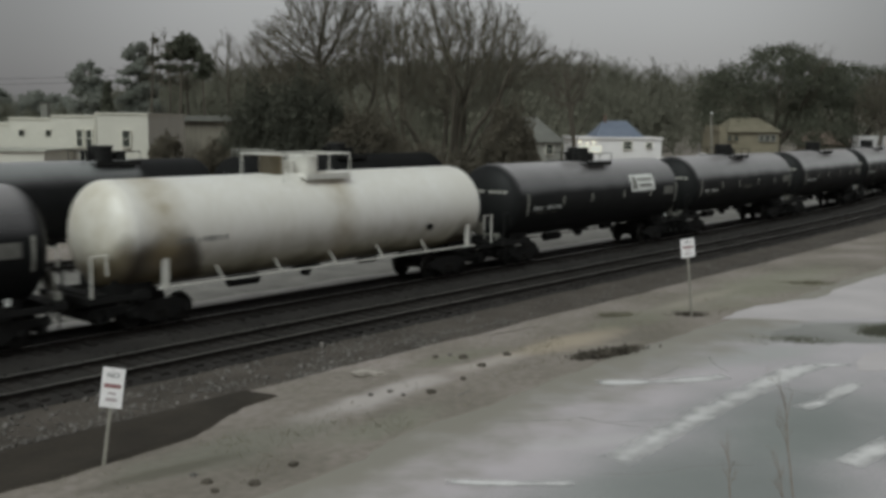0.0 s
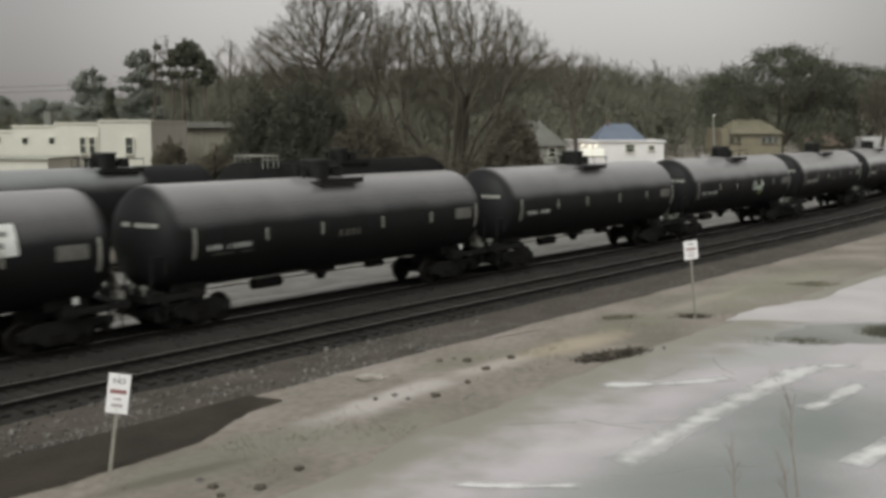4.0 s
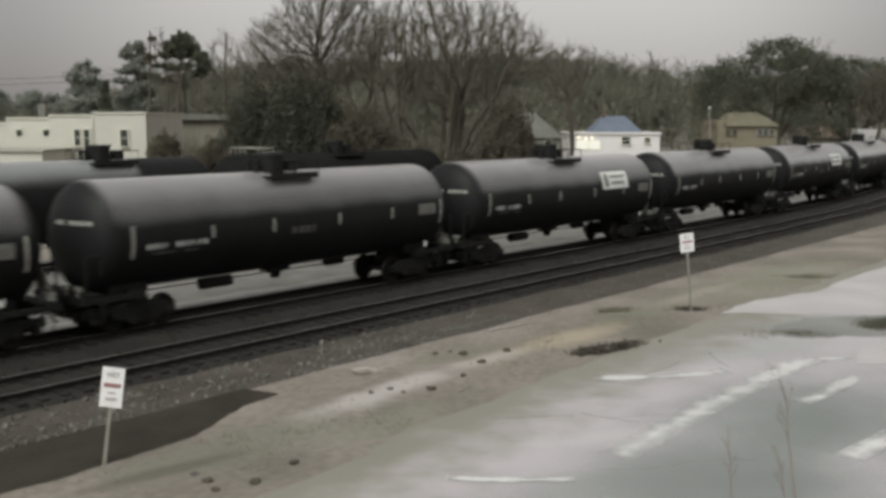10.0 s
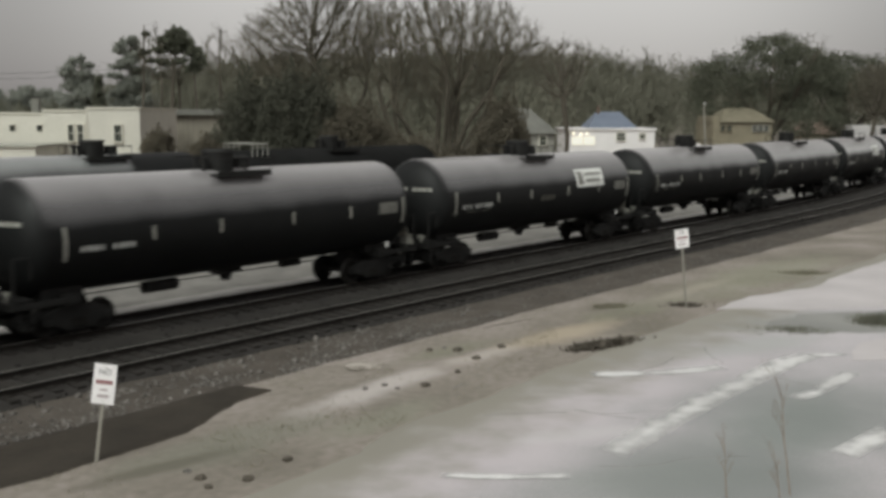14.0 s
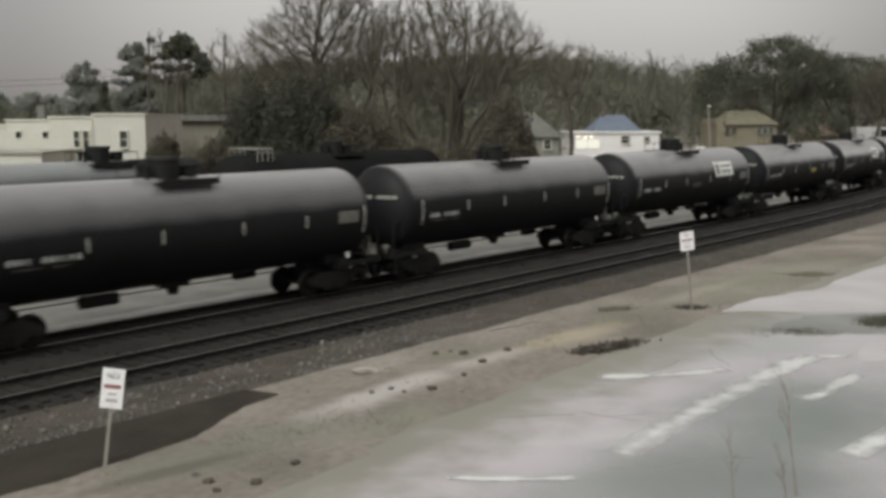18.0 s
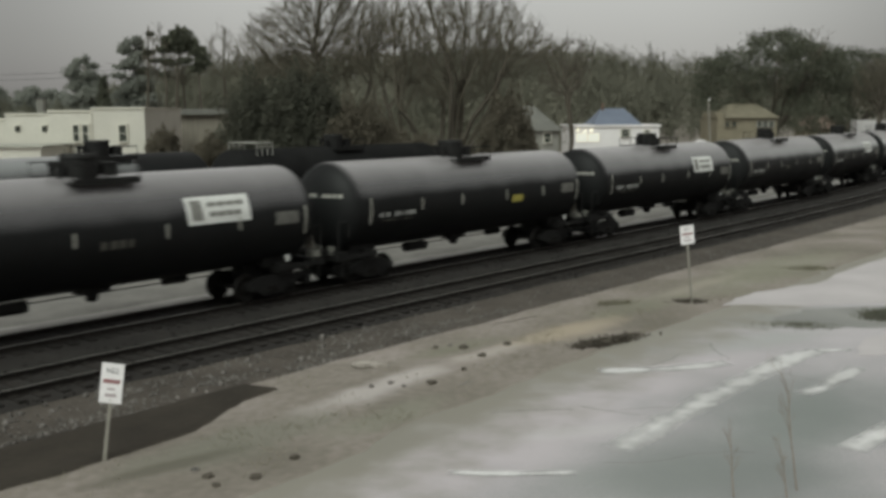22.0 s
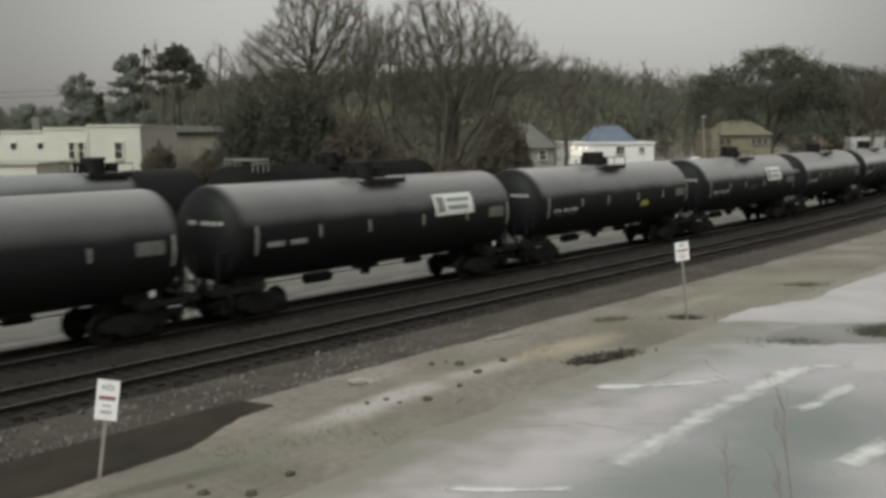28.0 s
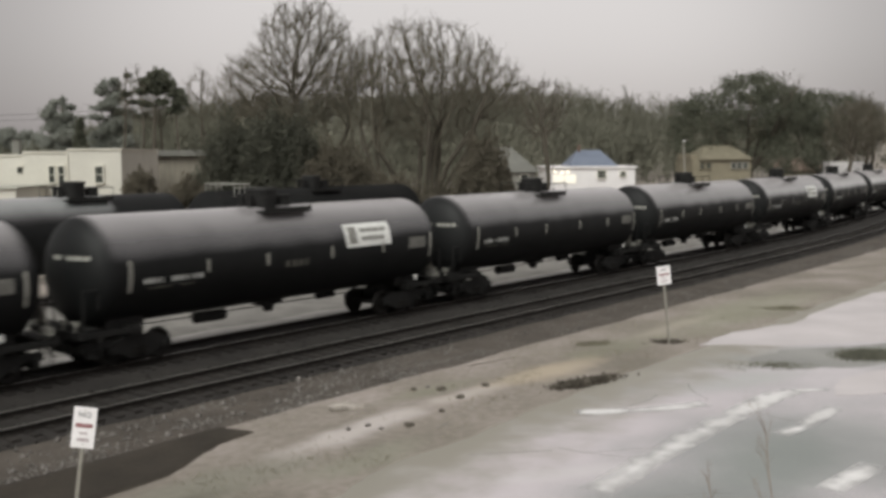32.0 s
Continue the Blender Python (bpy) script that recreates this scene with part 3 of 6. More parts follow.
# ---- many small pieces in one mesh ----
def tubes_mesh(name, segs, material, sides=3):
    """One mesh of open tubes from rows of x0 y0 z0 x1 y1 z1 r0 r1."""
    a = np.array(segs, dtype=float)
    p, q, r0, r1 = a[:, 0:3], a[:, 3:6], a[:, 6:7], a[:, 7:8]
    d = q - p
    d /= np.linalg.norm(d, axis=1, keepdims=True) + 1e-9
    ref = np.where(np.abs(d[:, 2:3]) < 0.9, [[0.0, 0, 1]], [[1.0, 0, 0]])
    u = np.cross(d, ref)
    u /= np.linalg.norm(u, axis=1, keepdims=True) + 1e-9
    w = np.cross(d, u)
    ring = [u * math.cos(2 * math.pi * k / sides) + w * math.sin(2 * math.pi * k / sides) for k in range(sides)]
    v = np.stack([p + c * r0 for c in ring] + [q + c * r1 for c in ring], 1).reshape(-1, 3)
    base = np.arange(len(a))[:, None] * 2 * sides
    f = np.concatenate([base + np.array([[k, (k + 1) % sides, sides + (k + 1) % sides, sides + k]]) for k in range(sides)], 0)
    return quick_mesh(name, v, f, material)


def quick_mesh(name, v, f, material):
    """A mesh from arrays of points and of faces that all have the same number of corners."""
    n = f.shape[1]
    me = bpy.data.meshes.new(name)
    me.vertices.add(len(v))
    me.vertices.foreach_set("co", np.asarray(v, dtype=np.float32).ravel())
    me.loops.add(f.size)
    me.loops.foreach_set("vertex_index", f.ravel().astype(np.int32))
    me.polygons.add(len(f))
    me.polygons.foreach_set("loop_start", np.arange(0, f.size, n, dtype=np.int32))
    me.update(calc_edges=True)
    me.materials.append(material)
    return me


def leaves_mesh(name, pts, size, material, rs, upright=0.0):
    """Small four-cornered leaves or needle tufts, turned at random, at the given points."""
    pts = np.asarray(pts, dtype=float)
    n = len(pts)
    u, w = rs.normal(size=(n, 3)), rs.normal(size=(n, 3))
    u[:, :2] *= 1 - upright
    u /= np.linalg.norm(u, axis=1, keepdims=True)
    w -= u * (u * w).sum(1, keepdims=True)
    w /= np.linalg.norm(w, axis=1, keepdims=True)
    s = size * rs.uniform(0.5, 1.3, (n, 1))
    v = np.stack([pts - u * s, pts + w * s * 0.45, pts + u * s, pts - w * s * 0.45], 1).reshape(-1, 3)
    return quick_mesh(name, v, np.arange(4 * n).reshape(n, 4), material)


def stones_mesh(name, pts, sizes, material, rs):
    """Eight-sided broken stones."""
    pts, n = np.asarray(pts, dtype=float), len(pts)
    six = np.array([[1, 0, 0], [-1, 0, 0], [0, 1, 0], [0, -1, 0], [0, 0, 1], [0, 0, -1]], dtype=float)
    v = pts[:, None, :] + six[None] * (np.asarray(sizes)[:, None, None] * rs.uniform(0.55, 1.2, (n, 6, 1))) + rs.normal(size=(n, 6, 3)) * np.asarray(sizes)[:, None, None] * 0.22
    tri = np.array([[0, 2, 4], [2, 1, 4], [1, 3, 4], [3, 0, 4], [2, 0, 5], [1, 2, 5], [3, 1, 5], [0, 3, 5]])
    f = (np.arange(n)[:, None, None] * 6 + tri[None]).reshape(-1, 3)
    return quick_mesh(name, v.reshape(-1, 3), f, material)


# ---- ground ----
def spaced(lo, hi, near, grow):
    out, p, st = [0.0], 0.0, near
    while p < hi:
        p += st
        st = near if p < 60 else st * grow
        out.append(p)
    neg, p, st = [], 0.0, near
    while p > lo:
        p -= st
        st = near if p > -40 else st * grow
        neg.append(p)
    return sorted(neg) + out


def build_ground():
    xs, ys = spaced(-1800, 1800, 0.8, 1.13), spaced(-1500, 2500, 0.8, 1.13)
    g = Geo()
    for y in ys:
        for x in xs:
            d, s = off_line(x, y)
            g.v.append((x, y, land(x, y) - (0.09 if -11 > d > lot_edge(s) - 2 else 0.25 * smooth(-12, -10, d) * smooth(-7, -8.5, d))))
    n = len(xs)
    for j in range(len(ys) - 1):
        for i in range(n - 1):
            a = j * n + i
            g.f.append([a, a + 1, a + n + 1, a + n])
    ob = part("ground", g, M_GROUND, smooth=True)
    return tagged(ob, "winter ground of dry grass and brown dirt", "ground", kind="structure")


def strip(name, rows, material, s0, s1, step, label, category):
    """A sheet along the line: rows of (offset, height)."""
    g = Geo()
    n = int((s1 - s0) / step)
    for i in range(n + 1):
        s = s0 + i * step
        for o, z in rows:
            j = (0.05 if abs(o) > 1.2 else 0.012) * noise.noise((s * 0.7, o * 1.3, 3)) if o not in (rows[0][0], rows[-1][0]) else 0
            jo = 0.35 * noise.noise((s * 0.4, o, 9)) if o in (rows[0][0], rows[-1][0]) and abs(o) > 1 else 0
            g.v.append(on_line(s, o + jo, z + j))
    m = len(rows)
    for i in range(n):
        for k in range(m - 1):
            a = i * m + k
            g.f.append([a, a + m, a + m + 1, a + 1])
    return tagged(part(name, g, material, smooth=True), label, category, kind="structure")


TRACKS = {"main": 0.0, "near": -4.25, "siding": 13.5}
LOW = -0.27  # height of the rail heads
S_LO, S_HI = -50, 130


def build_ballast():
    rows = [(-6.3, -0.66), (-5.75, -0.5), (-5.4, -0.455), (-4.25, -0.44), (-3.1, -0.455), (-2.1, -0.53), (-1.3, -0.455), (-0.6, -0.44), (0, -0.435), (0.6, -0.44), (0.8, -0.45), (0.95, -0.5)]
    strip("ballast", rows, M_BALLAST, -60, 330, 0.6, "dark crushed-stone ballast under the tracks", "ballast")
    rows = [(-10.05, -0.16), (-9.6, -0.13), (-9.2, -0.36), (-8.2, -0.47), (-7.2, -0.5), (-6.2, -0.49), (-5.6, -0.55)]
    strip("ballast_shoulder", rows, M_SHOULDER, -60, 330, 0.5, "grey-brown stony shoulder beside the tracks", "ballast")
    rows = [(0.7, -0.5), (0.9, -0.44), (1.6, -0.43), (2.3, -0.47), (2.9, -0.54)]
    strip("gravel_bed", rows, M_BALLAST_PALE, -60, 330, 0.8, "pale grey gravel heaped along the far rail", "gravel")
    rows = [(2.6, -0.56), (3.2, -0.5), (6, -0.48), (9, -0.5), (11.6, -0.46), (13.5, -0.43), (15.4, -0.46), (17.5, -0.85)]
    strip("gravel_yard", rows, M_BALLAST_LIGHT, -60, 330, 0.8, "grey gravel between the main line and the siding", "gravel")


RAIL = [(-0.07, -0.17), (0.07, -0.17), (0.07, -0.155), (0.012, -0.14), (0.012, -0.045), (0.036, -0.03), (0.036, 0.0), (-0.036, 0.0), (-0.036, -0.03), (-0.012, -0.045), (-0.012, -0.14), (-0.07, -0.155)]


TRACK_THINGS = {}


def build_rails():
    for name, c in TRACKS.items():
        holder = tagged(new("railway_track"), "railway track of rusty rails on creosoted wooden ties", "track", "railway tracks")
        holder.matrix_basis = Matrix.Translation(on_line(0, c, LOW))
        TRACK_THINGS[name] = holder
        inv = holder.matrix_basis.inverted()
        for side in (-0.7525, 0.7525):
            g, n = Geo(), len(RAIL)
            ss = [S_LO + 1.5 * i for i in range(int((S_HI + 200 - S_LO) / 1.5))]
            for s in ss:
                for o, z in RAIL:
                    g.v.append(inv @ on_line(s, c + side + o, z + LOW))
            for i in range(len(ss) - 1):
                for k in range(n):
                    j = (k + 1) % n
                    g.f.append([i * n + k, i * n + j, (i + 1) * n + j, (i + 1) * n + k])
            me = g.mesh("rail", M_RAIL)
            me.materials.append(M_RAILTOP)
            for i, p in enumerate(me.polygons):
                if i % n == 6:
                    p.material_index = 1
            part("rail", me, None, holder, "rusty steel rail with a worn head")


def build_ties():
    """Ties with their plates, the nearest stretch piece by piece."""
    tie = Geo().box((0, 0, 0), (0.23, 2.6, 0.18)).mesh("tie", M_TIE)
    plate_mesh = Geo().box((0, 0, 0), (0.2, 0.36, 0.02)).mesh("tie_plate", M_RAIL)
    for name, c in TRACKS.items():
        holder = TRACK_THINGS[name]
        inv = holder.matrix_basis.inverted()
        for i in range(190):
            s = -34 + i * 0.54
            if name == "siding" and s > 20:
                break
            p = on_line(s, c + random.uniform(-0.04, 0.04), LOW - 0.235 + random.uniform(-0.012, 0.012))
            t = part("tie", tie, None, holder, m=inv @ Matrix.Translation(p) @ pose(0, 0, 0, 0, 0, math.degrees(heading(s)) + random.uniform(-1, 1)))
            if name == "near" and s < 12:
                for y in (-0.7525, 0.7525):
                    part("tie_plate", plate_mesh, None, t, m=pose(0, y, 0.096))


def lot_edge(s):
    return -14.3 + 0.12 * noise.noise((s * 0.4, 0, 5)) - 0.7 * smooth(-13, -23, s)



def sheet(name, pts, z, material, label="", category="", kind="", parent=None, thick=0.01):
    """A thin flat piece with the given outline of (x, y)."""
    bm = bmesh.new()
    f = bm.faces.new([bm.verts.new((x, y, z)) for x, y in pts])
    if f.normal.z < 0:
        f.normal_flip()
    r = bmesh.ops.extrude_face_region(bm, geom=[f])
    for v in r["geom"]:
        if isinstance(v, bmesh.types.BMVert):
            v.co.z -= thick
    bmesh.ops.recalc_face_normals(bm, faces=bm.faces)
    me = bpy.data.meshes.new(name)
    bm.to_mesh(me)
    bm.free()
    me.materials.append(material)
    ob = new(name, me)
    if parent:
        ob.parent = parent
    if label:
        tagged(ob, label, category, kind=kind)
    return ob


def ragged(pts, amount, seed, n=7):
    """The outline with each side broken into n wavering pieces."""
    rng, out = random.Random(seed), []
    for (ax, ay), (bx, by) in zip(pts, pts[1:] + pts[:1]):
        for i in range(n):
            t = i / n
            k = amount * (0.4 if i == 0 else 1)
            out.append((ax + (bx - ax) * t + rng.uniform(-k, k), ay + (by - ay) * t + rng.uniform(-k, k)))
    return out


def stroke(pts, width, seed, wobble=0.25):
    """The outline of a painted line of uneven width along pts."""
    rng, one, two = random.Random(seed), [], []
    dense = []
    for (ax, ay), (bx, by) in zip(pts, pts[1:]):
        for i in range(6):
            dense.append((ax + (bx - ax) * i / 6, ay + (by - ay) * i / 6))
    dense.append(pts[-1])
    for i, (x, y) in enumerate(dense):
        ax, ay = dense[max(i - 1, 0)]
        bx, by = dense[min(i + 1, len(dense) - 1)]
        d = math.hypot(bx - ax, by - ay) or 1
        nx, ny = -(by - ay) / d, (bx - ax) / d
        w = width / 2 * rng.uniform(1 - wobble, 1 + wobble)
        one.append((x + nx * w, y + ny * w))
        two.append((x - nx * w, y - ny * w))
    return one + two[::-1]


def painted_line(pts, width, seed, z, parent):
    """Old road paint along pts, ragged and thin towards its rims."""
    rng, g, rim = random.Random(seed), Geo(), []
    dense = []
    for (ax, ay), (bx, by) in zip(pts, pts[1:]):
        k = max(2, int(math.hypot(bx - ax, by - ay) / 0.2))
        dense += [(ax + (bx - ax) * i / k, ay + (by - ay) * i / k) for i in range(k)]
    dense.append(pts[-1])
    last = len(dense) - 1
    for i, (x, y) in enumerate(dense):
        (ax, ay), (bx, by) = dense[max(i - 1, 0)], dense[min(i + 1, last)]
        d = math.hypot(bx - ax, by - ay) or 1
        nx, ny = -(by - ay) / d, (bx - ax) / d
        w = width * 0.85 * rng.uniform(0.92, 1.08)
        for u in (-1, -0.5, 0, 0.5, 1):
            g.v.append((x + nx * w * u, y + ny * w * u, z))
            rim.append(1.0 if i in (0, last) else abs(u))
    for i in range(last):
        for k in range(4):
            a = i * 5 + k
            g.f.append([a, a + 1, a + 6, a + 5])
    me = g.mesh("painted_line", M_LINE)
    me.attributes.new("edge", "FLOAT", "POINT").data.foreach_set("value", rim)
    return part("painted_line", me, None, parent)


def build_lot():
    g, offs = Geo(), (0, -0.4, -0.9, -1.5, -2.4, -3.4, -6, -10, -16, -24, -34)
    ss = [-60 + i * 0.6 for i in range(215)]
    for s in ss:
        e = lot_edge(s) + 0.22 * noise.noise((s * 1.3, 4, 0)) + 0.1 * noise.noise((s * 4, 4, 0))
        for o in offs:
            p = on_line(s, e + o)
            g.v.append((p.x, p.y, LOT_Z - (0.06 if o == 0 else 0)))
    m = len(offs)
    for i in range(len(ss) - 1):
        for k in range(m - 1):
            a = i * m + k
            g.f.append([a, a + 1, a + m + 1, a + m])
    me = g.mesh("parking_lot", M_ASPHALT, True)
    me.attributes.new("edge", "FLOAT", "POINT").data.foreach_set("value", [max(0.0, 1 + o / 3.4) for s in ss for o in offs])
    lot = tagged(part("parking_lot", me, None), "worn damp grey asphalt parking lot with faded lines", "pavement", kind="structure")
    slab = [(8.3, 29.4), (9.9, 31.5), (12.3, 32.9), (15.2, 36.6), (18.4, 40.2), (30, 47), (34, 40), (20, 31.5), (13.5, 29.8), (10.8, 29.2)]
    sheet("slab", ragged(slab, 0.12, 4, 4), LOT_Z + 0.014, M_SLAB, parent=lot, thick=0.03)
    sheet("patch", ragged([(9.0, 27.0), (10.4, 28.6), (13.4, 29.3), (16, 29.8), (15.5, 28.2), (12.2, 26.4), (10.2, 26.0)], 0.15, 9, 4), LOT_Z + 0.006, M_PATCH, parent=lot)
    for i, (line, w) in enumerate((
        ([(2.9, 16.4), (4.3, 18.3), (5.9, 20.3), (8.1, 22.85), (9.0, 23.65)], 0.4),
        ([(3.35, 21.65), (5.1, 21.9), (6.5, 22.4)], 0.3), ([(7.25, 19.85), (7.9, 20.3), (9.3, 21.95)], 0.26), ([(6.9, 16.4), (8.3, 17.8)], 0.32),
        ([(8.9, 23.55), (9.9, 23.6)], 0.16), ([(0.0, 15.39), (1.05, 15.31), (2.07, 15.36)], 0.14))):
        painted_line(line, w, i, LOT_Z + 0.008 + 0.0015 * i, lot)
    sheet("pale_patch", ragged([(9.7, 23.0), (10.6, 24.7), (11.8, 25.6), (14, 26.5), (13.6, 24.8), (11.5, 23.2)], 0.08, 6, 4), LOT_Z + 0.016, M_SLAB, parent=lot)
    rng = random.Random(11)
    for i in range(8):
        x, y = rng.uniform(0, 9), rng.uniform(15, 27)
        a = rng.choice((0.1, 0.95, 2.4)) + rng.uniform(-0.3, 0.3)
        pts = [(x, y)]
        for k in range(rng.randint(3, 6)):
            a += rng.uniform(-0.35, 0.35)
            x, y = x + math.cos(a) * 0.55, y + math.sin(a) * 0.55
            pts.append((x, y))
        sheet("crack", stroke(pts, 0.02, i, 0.6), LOT_Z + 0.004, M_CRACK, parent=lot)


SHOULDER_D, SHOULDER_Z = (-10.05, -9.6, -9.2, -8.2, -7.2, -6.2), (-0.16, -0.13, -0.36, -0.47, -0.5, -0.49)


def build_verge():
    """Wet soil, loose stones, dry grass and litter beside the tracks."""
    g, offs = Geo(), (-9.35, -9.5, -9.6, -9.75, -10.0, -10.4, -10.9, -11.5, -12.1, -12.7, -13.3, -13.9, -14.5, -15.1, -15.7)
    ss = np.arange(-46, 110, 0.35)
    for s in ss:
        wave = 0.22 * noise.noise((s * 0.35, 2, 6)) + 0.1 * noise.noise((s * 1.1, 2, 6)) + 0.05 * noise.noise((s * 3, 2, 6))
        for k, o in enumerate(offs):
            p = on_line(s, o + wave * max(0.0, 1 - k / 9))
            z = land(p.x, p.y) if k > 2 else (-0.55, -0.2, -0.04)[k]
            g.v.append((p.x, p.y, z + 0.025 * noise.noise((p.x * 1.7, p.y * 1.7, 2)) * (k > 2)))
    m = len(offs)
    for i in range(len(ss) - 1):
        for k in range(m - 1):
            a = i * m + k
            g.f.append([a, a + 1, a + m + 1, a + m])
    tagged(part("verge", g, M_GROUND, smooth=True), "trodden verge of dirt, gravel and thin winter grass", "verge", kind="structure")
    outer = [on_line(s, -8.6 + 0.15 * noise.noise((s, 1, 1))) for s in np.arange(-44, -18.4, 1.0)]
    inner = [on_line(s, -12.0 + 1.4 * smooth(-22.5, -18.4, s) + 0.2 * noise.noise((s * 0.9, 7, 1))) for s in np.arange(-18.4, -44, -1.0)]
    g = Geo()
    top = [(p.x, p.y) for p in outer]
    low = [(p.x, p.y) for p in reversed(inner)]
    cols = 18
    for (ax, ay), (bx, by) in zip(top, low):
        for k in range(cols + 1):
            x, y = ax + (bx - ax) * k / cols, ay + (by - ay) * k / cols
            z = land(x, y)
            d, _ = off_line(x, y)
            z = max(z, float(np.interp(d, SHOULDER_D, SHOULDER_Z)))
            g.v.append((x, y, z + 0.045 - (0.07 if k in (0, cols) else 0)))
    for i in range(min(len(top), len(low)) - 1):
        for k in range(cols):
            a = i * (cols + 1) + k
            g.f.append([a, a + 1, a + cols + 2, a + cols + 1])
    tagged(part("wet_soil", g, M_MUD, smooth=True), "dark wet bare soil beside the ballast", "soil", kind="structure")
    rs = np.random.RandomState(3)
    pts, sizes = [], []
    for i in range(13000):
        s, o = rs.uniform(-32, 40) if i % 2 else rs.uniform(-32, -6), -5.9 - 3.8 * rs.beta(1.6, 1.4)
        if noise.noise((s * 0.45, o * 0.9, 31)) < -0.05 and rs.rand() < 0.75:
            continue
        p = on_line(s, o)
        z = float(np.interp(o, SHOULDER_D, SHOULDER_Z))
        pts.append((p.x, p.y, z + 0.01))
        sizes.append(0.022 + 0.03 * rs.rand() ** 2 + (0.06 if rs.rand() < (0.06 if s < -10 else 0.01) else 0))
    tagged(part("ballast_stones", stones_mesh("ballast_stones", pts, sizes, M_STONE, rs), None), "loose broken stones on the ballast shoulder", "stones", kind="stuff")
    pts, sizes = [], []
    for i in range(4000):
        s, o = rs.uniform(-34, 45), rs.uniform(-5.9, 0.8)
        if abs(abs(o + 4.25) - 0.7525) < 0.1 or abs(abs(o) - 0.7525) < 0.1:
            continue
        p = on_line(s, o)
        pts.append((p.x, p.y, -0.465 - 0.05 * (abs(o + 2.1) < 0.5)))
        sizes.append(0.03 + 0.03 * rs.rand())
    tagged(part("track_stones", stones_mesh("track_stones", pts, sizes, M_BALLAST, rs), None), "dark stones between the ties", "stones", kind="stuff")
    blades = []
    for i in range(16000):
        s = rs.uniform(-34, 50) if i % 2 else rs.uniform(-32, 0)
        o = rs.uniform(-14.8, -9.8)
        if noise.noise((s * 0.5, o * 0.8, 20)) + rs.uniform(-0.25, 0.25) < 0.12 or (s < -18 and o > -12):
            continue
        p = on_line(s, o)
        if o < lot_edge(s) + 0.1:
            continue
        z = land(p.x, p.y)
        h, dx, dy = rs.uniform(0.02, 0.06), rs.normal() * 0.04, rs.normal() * 0.04
        blades.append((p.x, p.y, z - 0.01, p.x + dx, p.y + dy, z + h, 0.008, 0.002))
    tagged(part("verge_grass", tubes_mesh("verge_grass", blades, M_GRASS), None), "short dry winter grass along the verge", "grass", kind="stuff")


build_ground()
build_ballast()
build_rails()
build_lot()
build_verge()


# ---- tank cars ----
R_TANK, Z_TANK = 1.68, 2.79


def tank_profile(half, r):
    """Straight barrel with elliptical heads."""
    cap = r * 0.5
    left = [(-half + cap - cap * math.cos(math.pi / 2 * i / 10), max(r * math.sin(math.pi / 2 * i / 10), 0.001)) for i in range(11)]
    return left + [(-half + cap + 0.04, r + 0.008), (-half + cap + 0.08, r)] + [(-x, q) for x, q in reversed(left)]


def side_plate(x0, x1, a0, a1, r, lift, n=6):
    """A plate bent round the tank's near side, from angle a0 to a1 (degrees above the horizontal)."""
    g = Geo()
    for rr in (r + lift, r - 0.004):
        for i in range(n + 1):
            a = radians(a0 + (a1 - a0) * i / n)
            for x in (x0, x1):
                g.v.append((x, -rr * math.cos(a), Z_TANK + rr * math.sin(a)))
    k = 2 * (n + 1)
    for i in range(n):
        a = 2 * i
        g.f += [[a, a + 1, a + 3, a + 2], [k + a, k + a + 2, k + a + 3, k + a + 1], [a, a + 2, k + a + 2, k + a], [a + 1, k + a + 1, k + a + 3, a + 3]]
    g.f += [[0, k, k + 1, 1], [2 * n, 2 * n + 1, k + 2 * n + 1, k + 2 * n]]
    return g


SHARED = {}


def shared(key, make):
    """Alike pieces share one mesh."""
    if key not in SHARED:
        SHARED[key] = make()
    return SHARED[key]


def piece(name, key, make, parent, m=None, label=""):
    return part(name, shared(key, make), None, parent, label, m=m)


def side_frame_mesh():
    g = Geo()
    prof = [(-1.1, 0.62), (-1.06, 0.4), (-0.7, 0.38), (-0.35, 0.2), (0.35, 0.2), (0.7, 0.38), (1.06, 0.4), (1.1, 0.62), (0.6, 0.84), (-0.6, 0.84)]
    n = len(prof)
    for y in (-0.08, 0.08):
        g.v += [Vector((x, y, z)) for x, z in prof]
    g.f = [list(range(n))[::-1], [n + k for k in range(n)]] + [[k, (k + 1) % n, n + (k + 1) % n, n + k] for k in range(n)]
    return g.mesh("side_frame", M_STEEL)


def wheel_mesh():
    prof = [(0.0, 0.08), (0.0, 0.46), (0.015, 0.495), (0.03, 0.495), (0.04, 0.46), (0.135, 0.455), (0.135, 0.39), (0.09, 0.36), (0.09, 0.14), (0.16, 0.12), (0.16, 0.08)]
    return Geo().lathe(prof, 24).moved(Matrix.Rotation(-math.pi / 2, 4, "Z")).mesh("wheel", M_WHEEL, True)


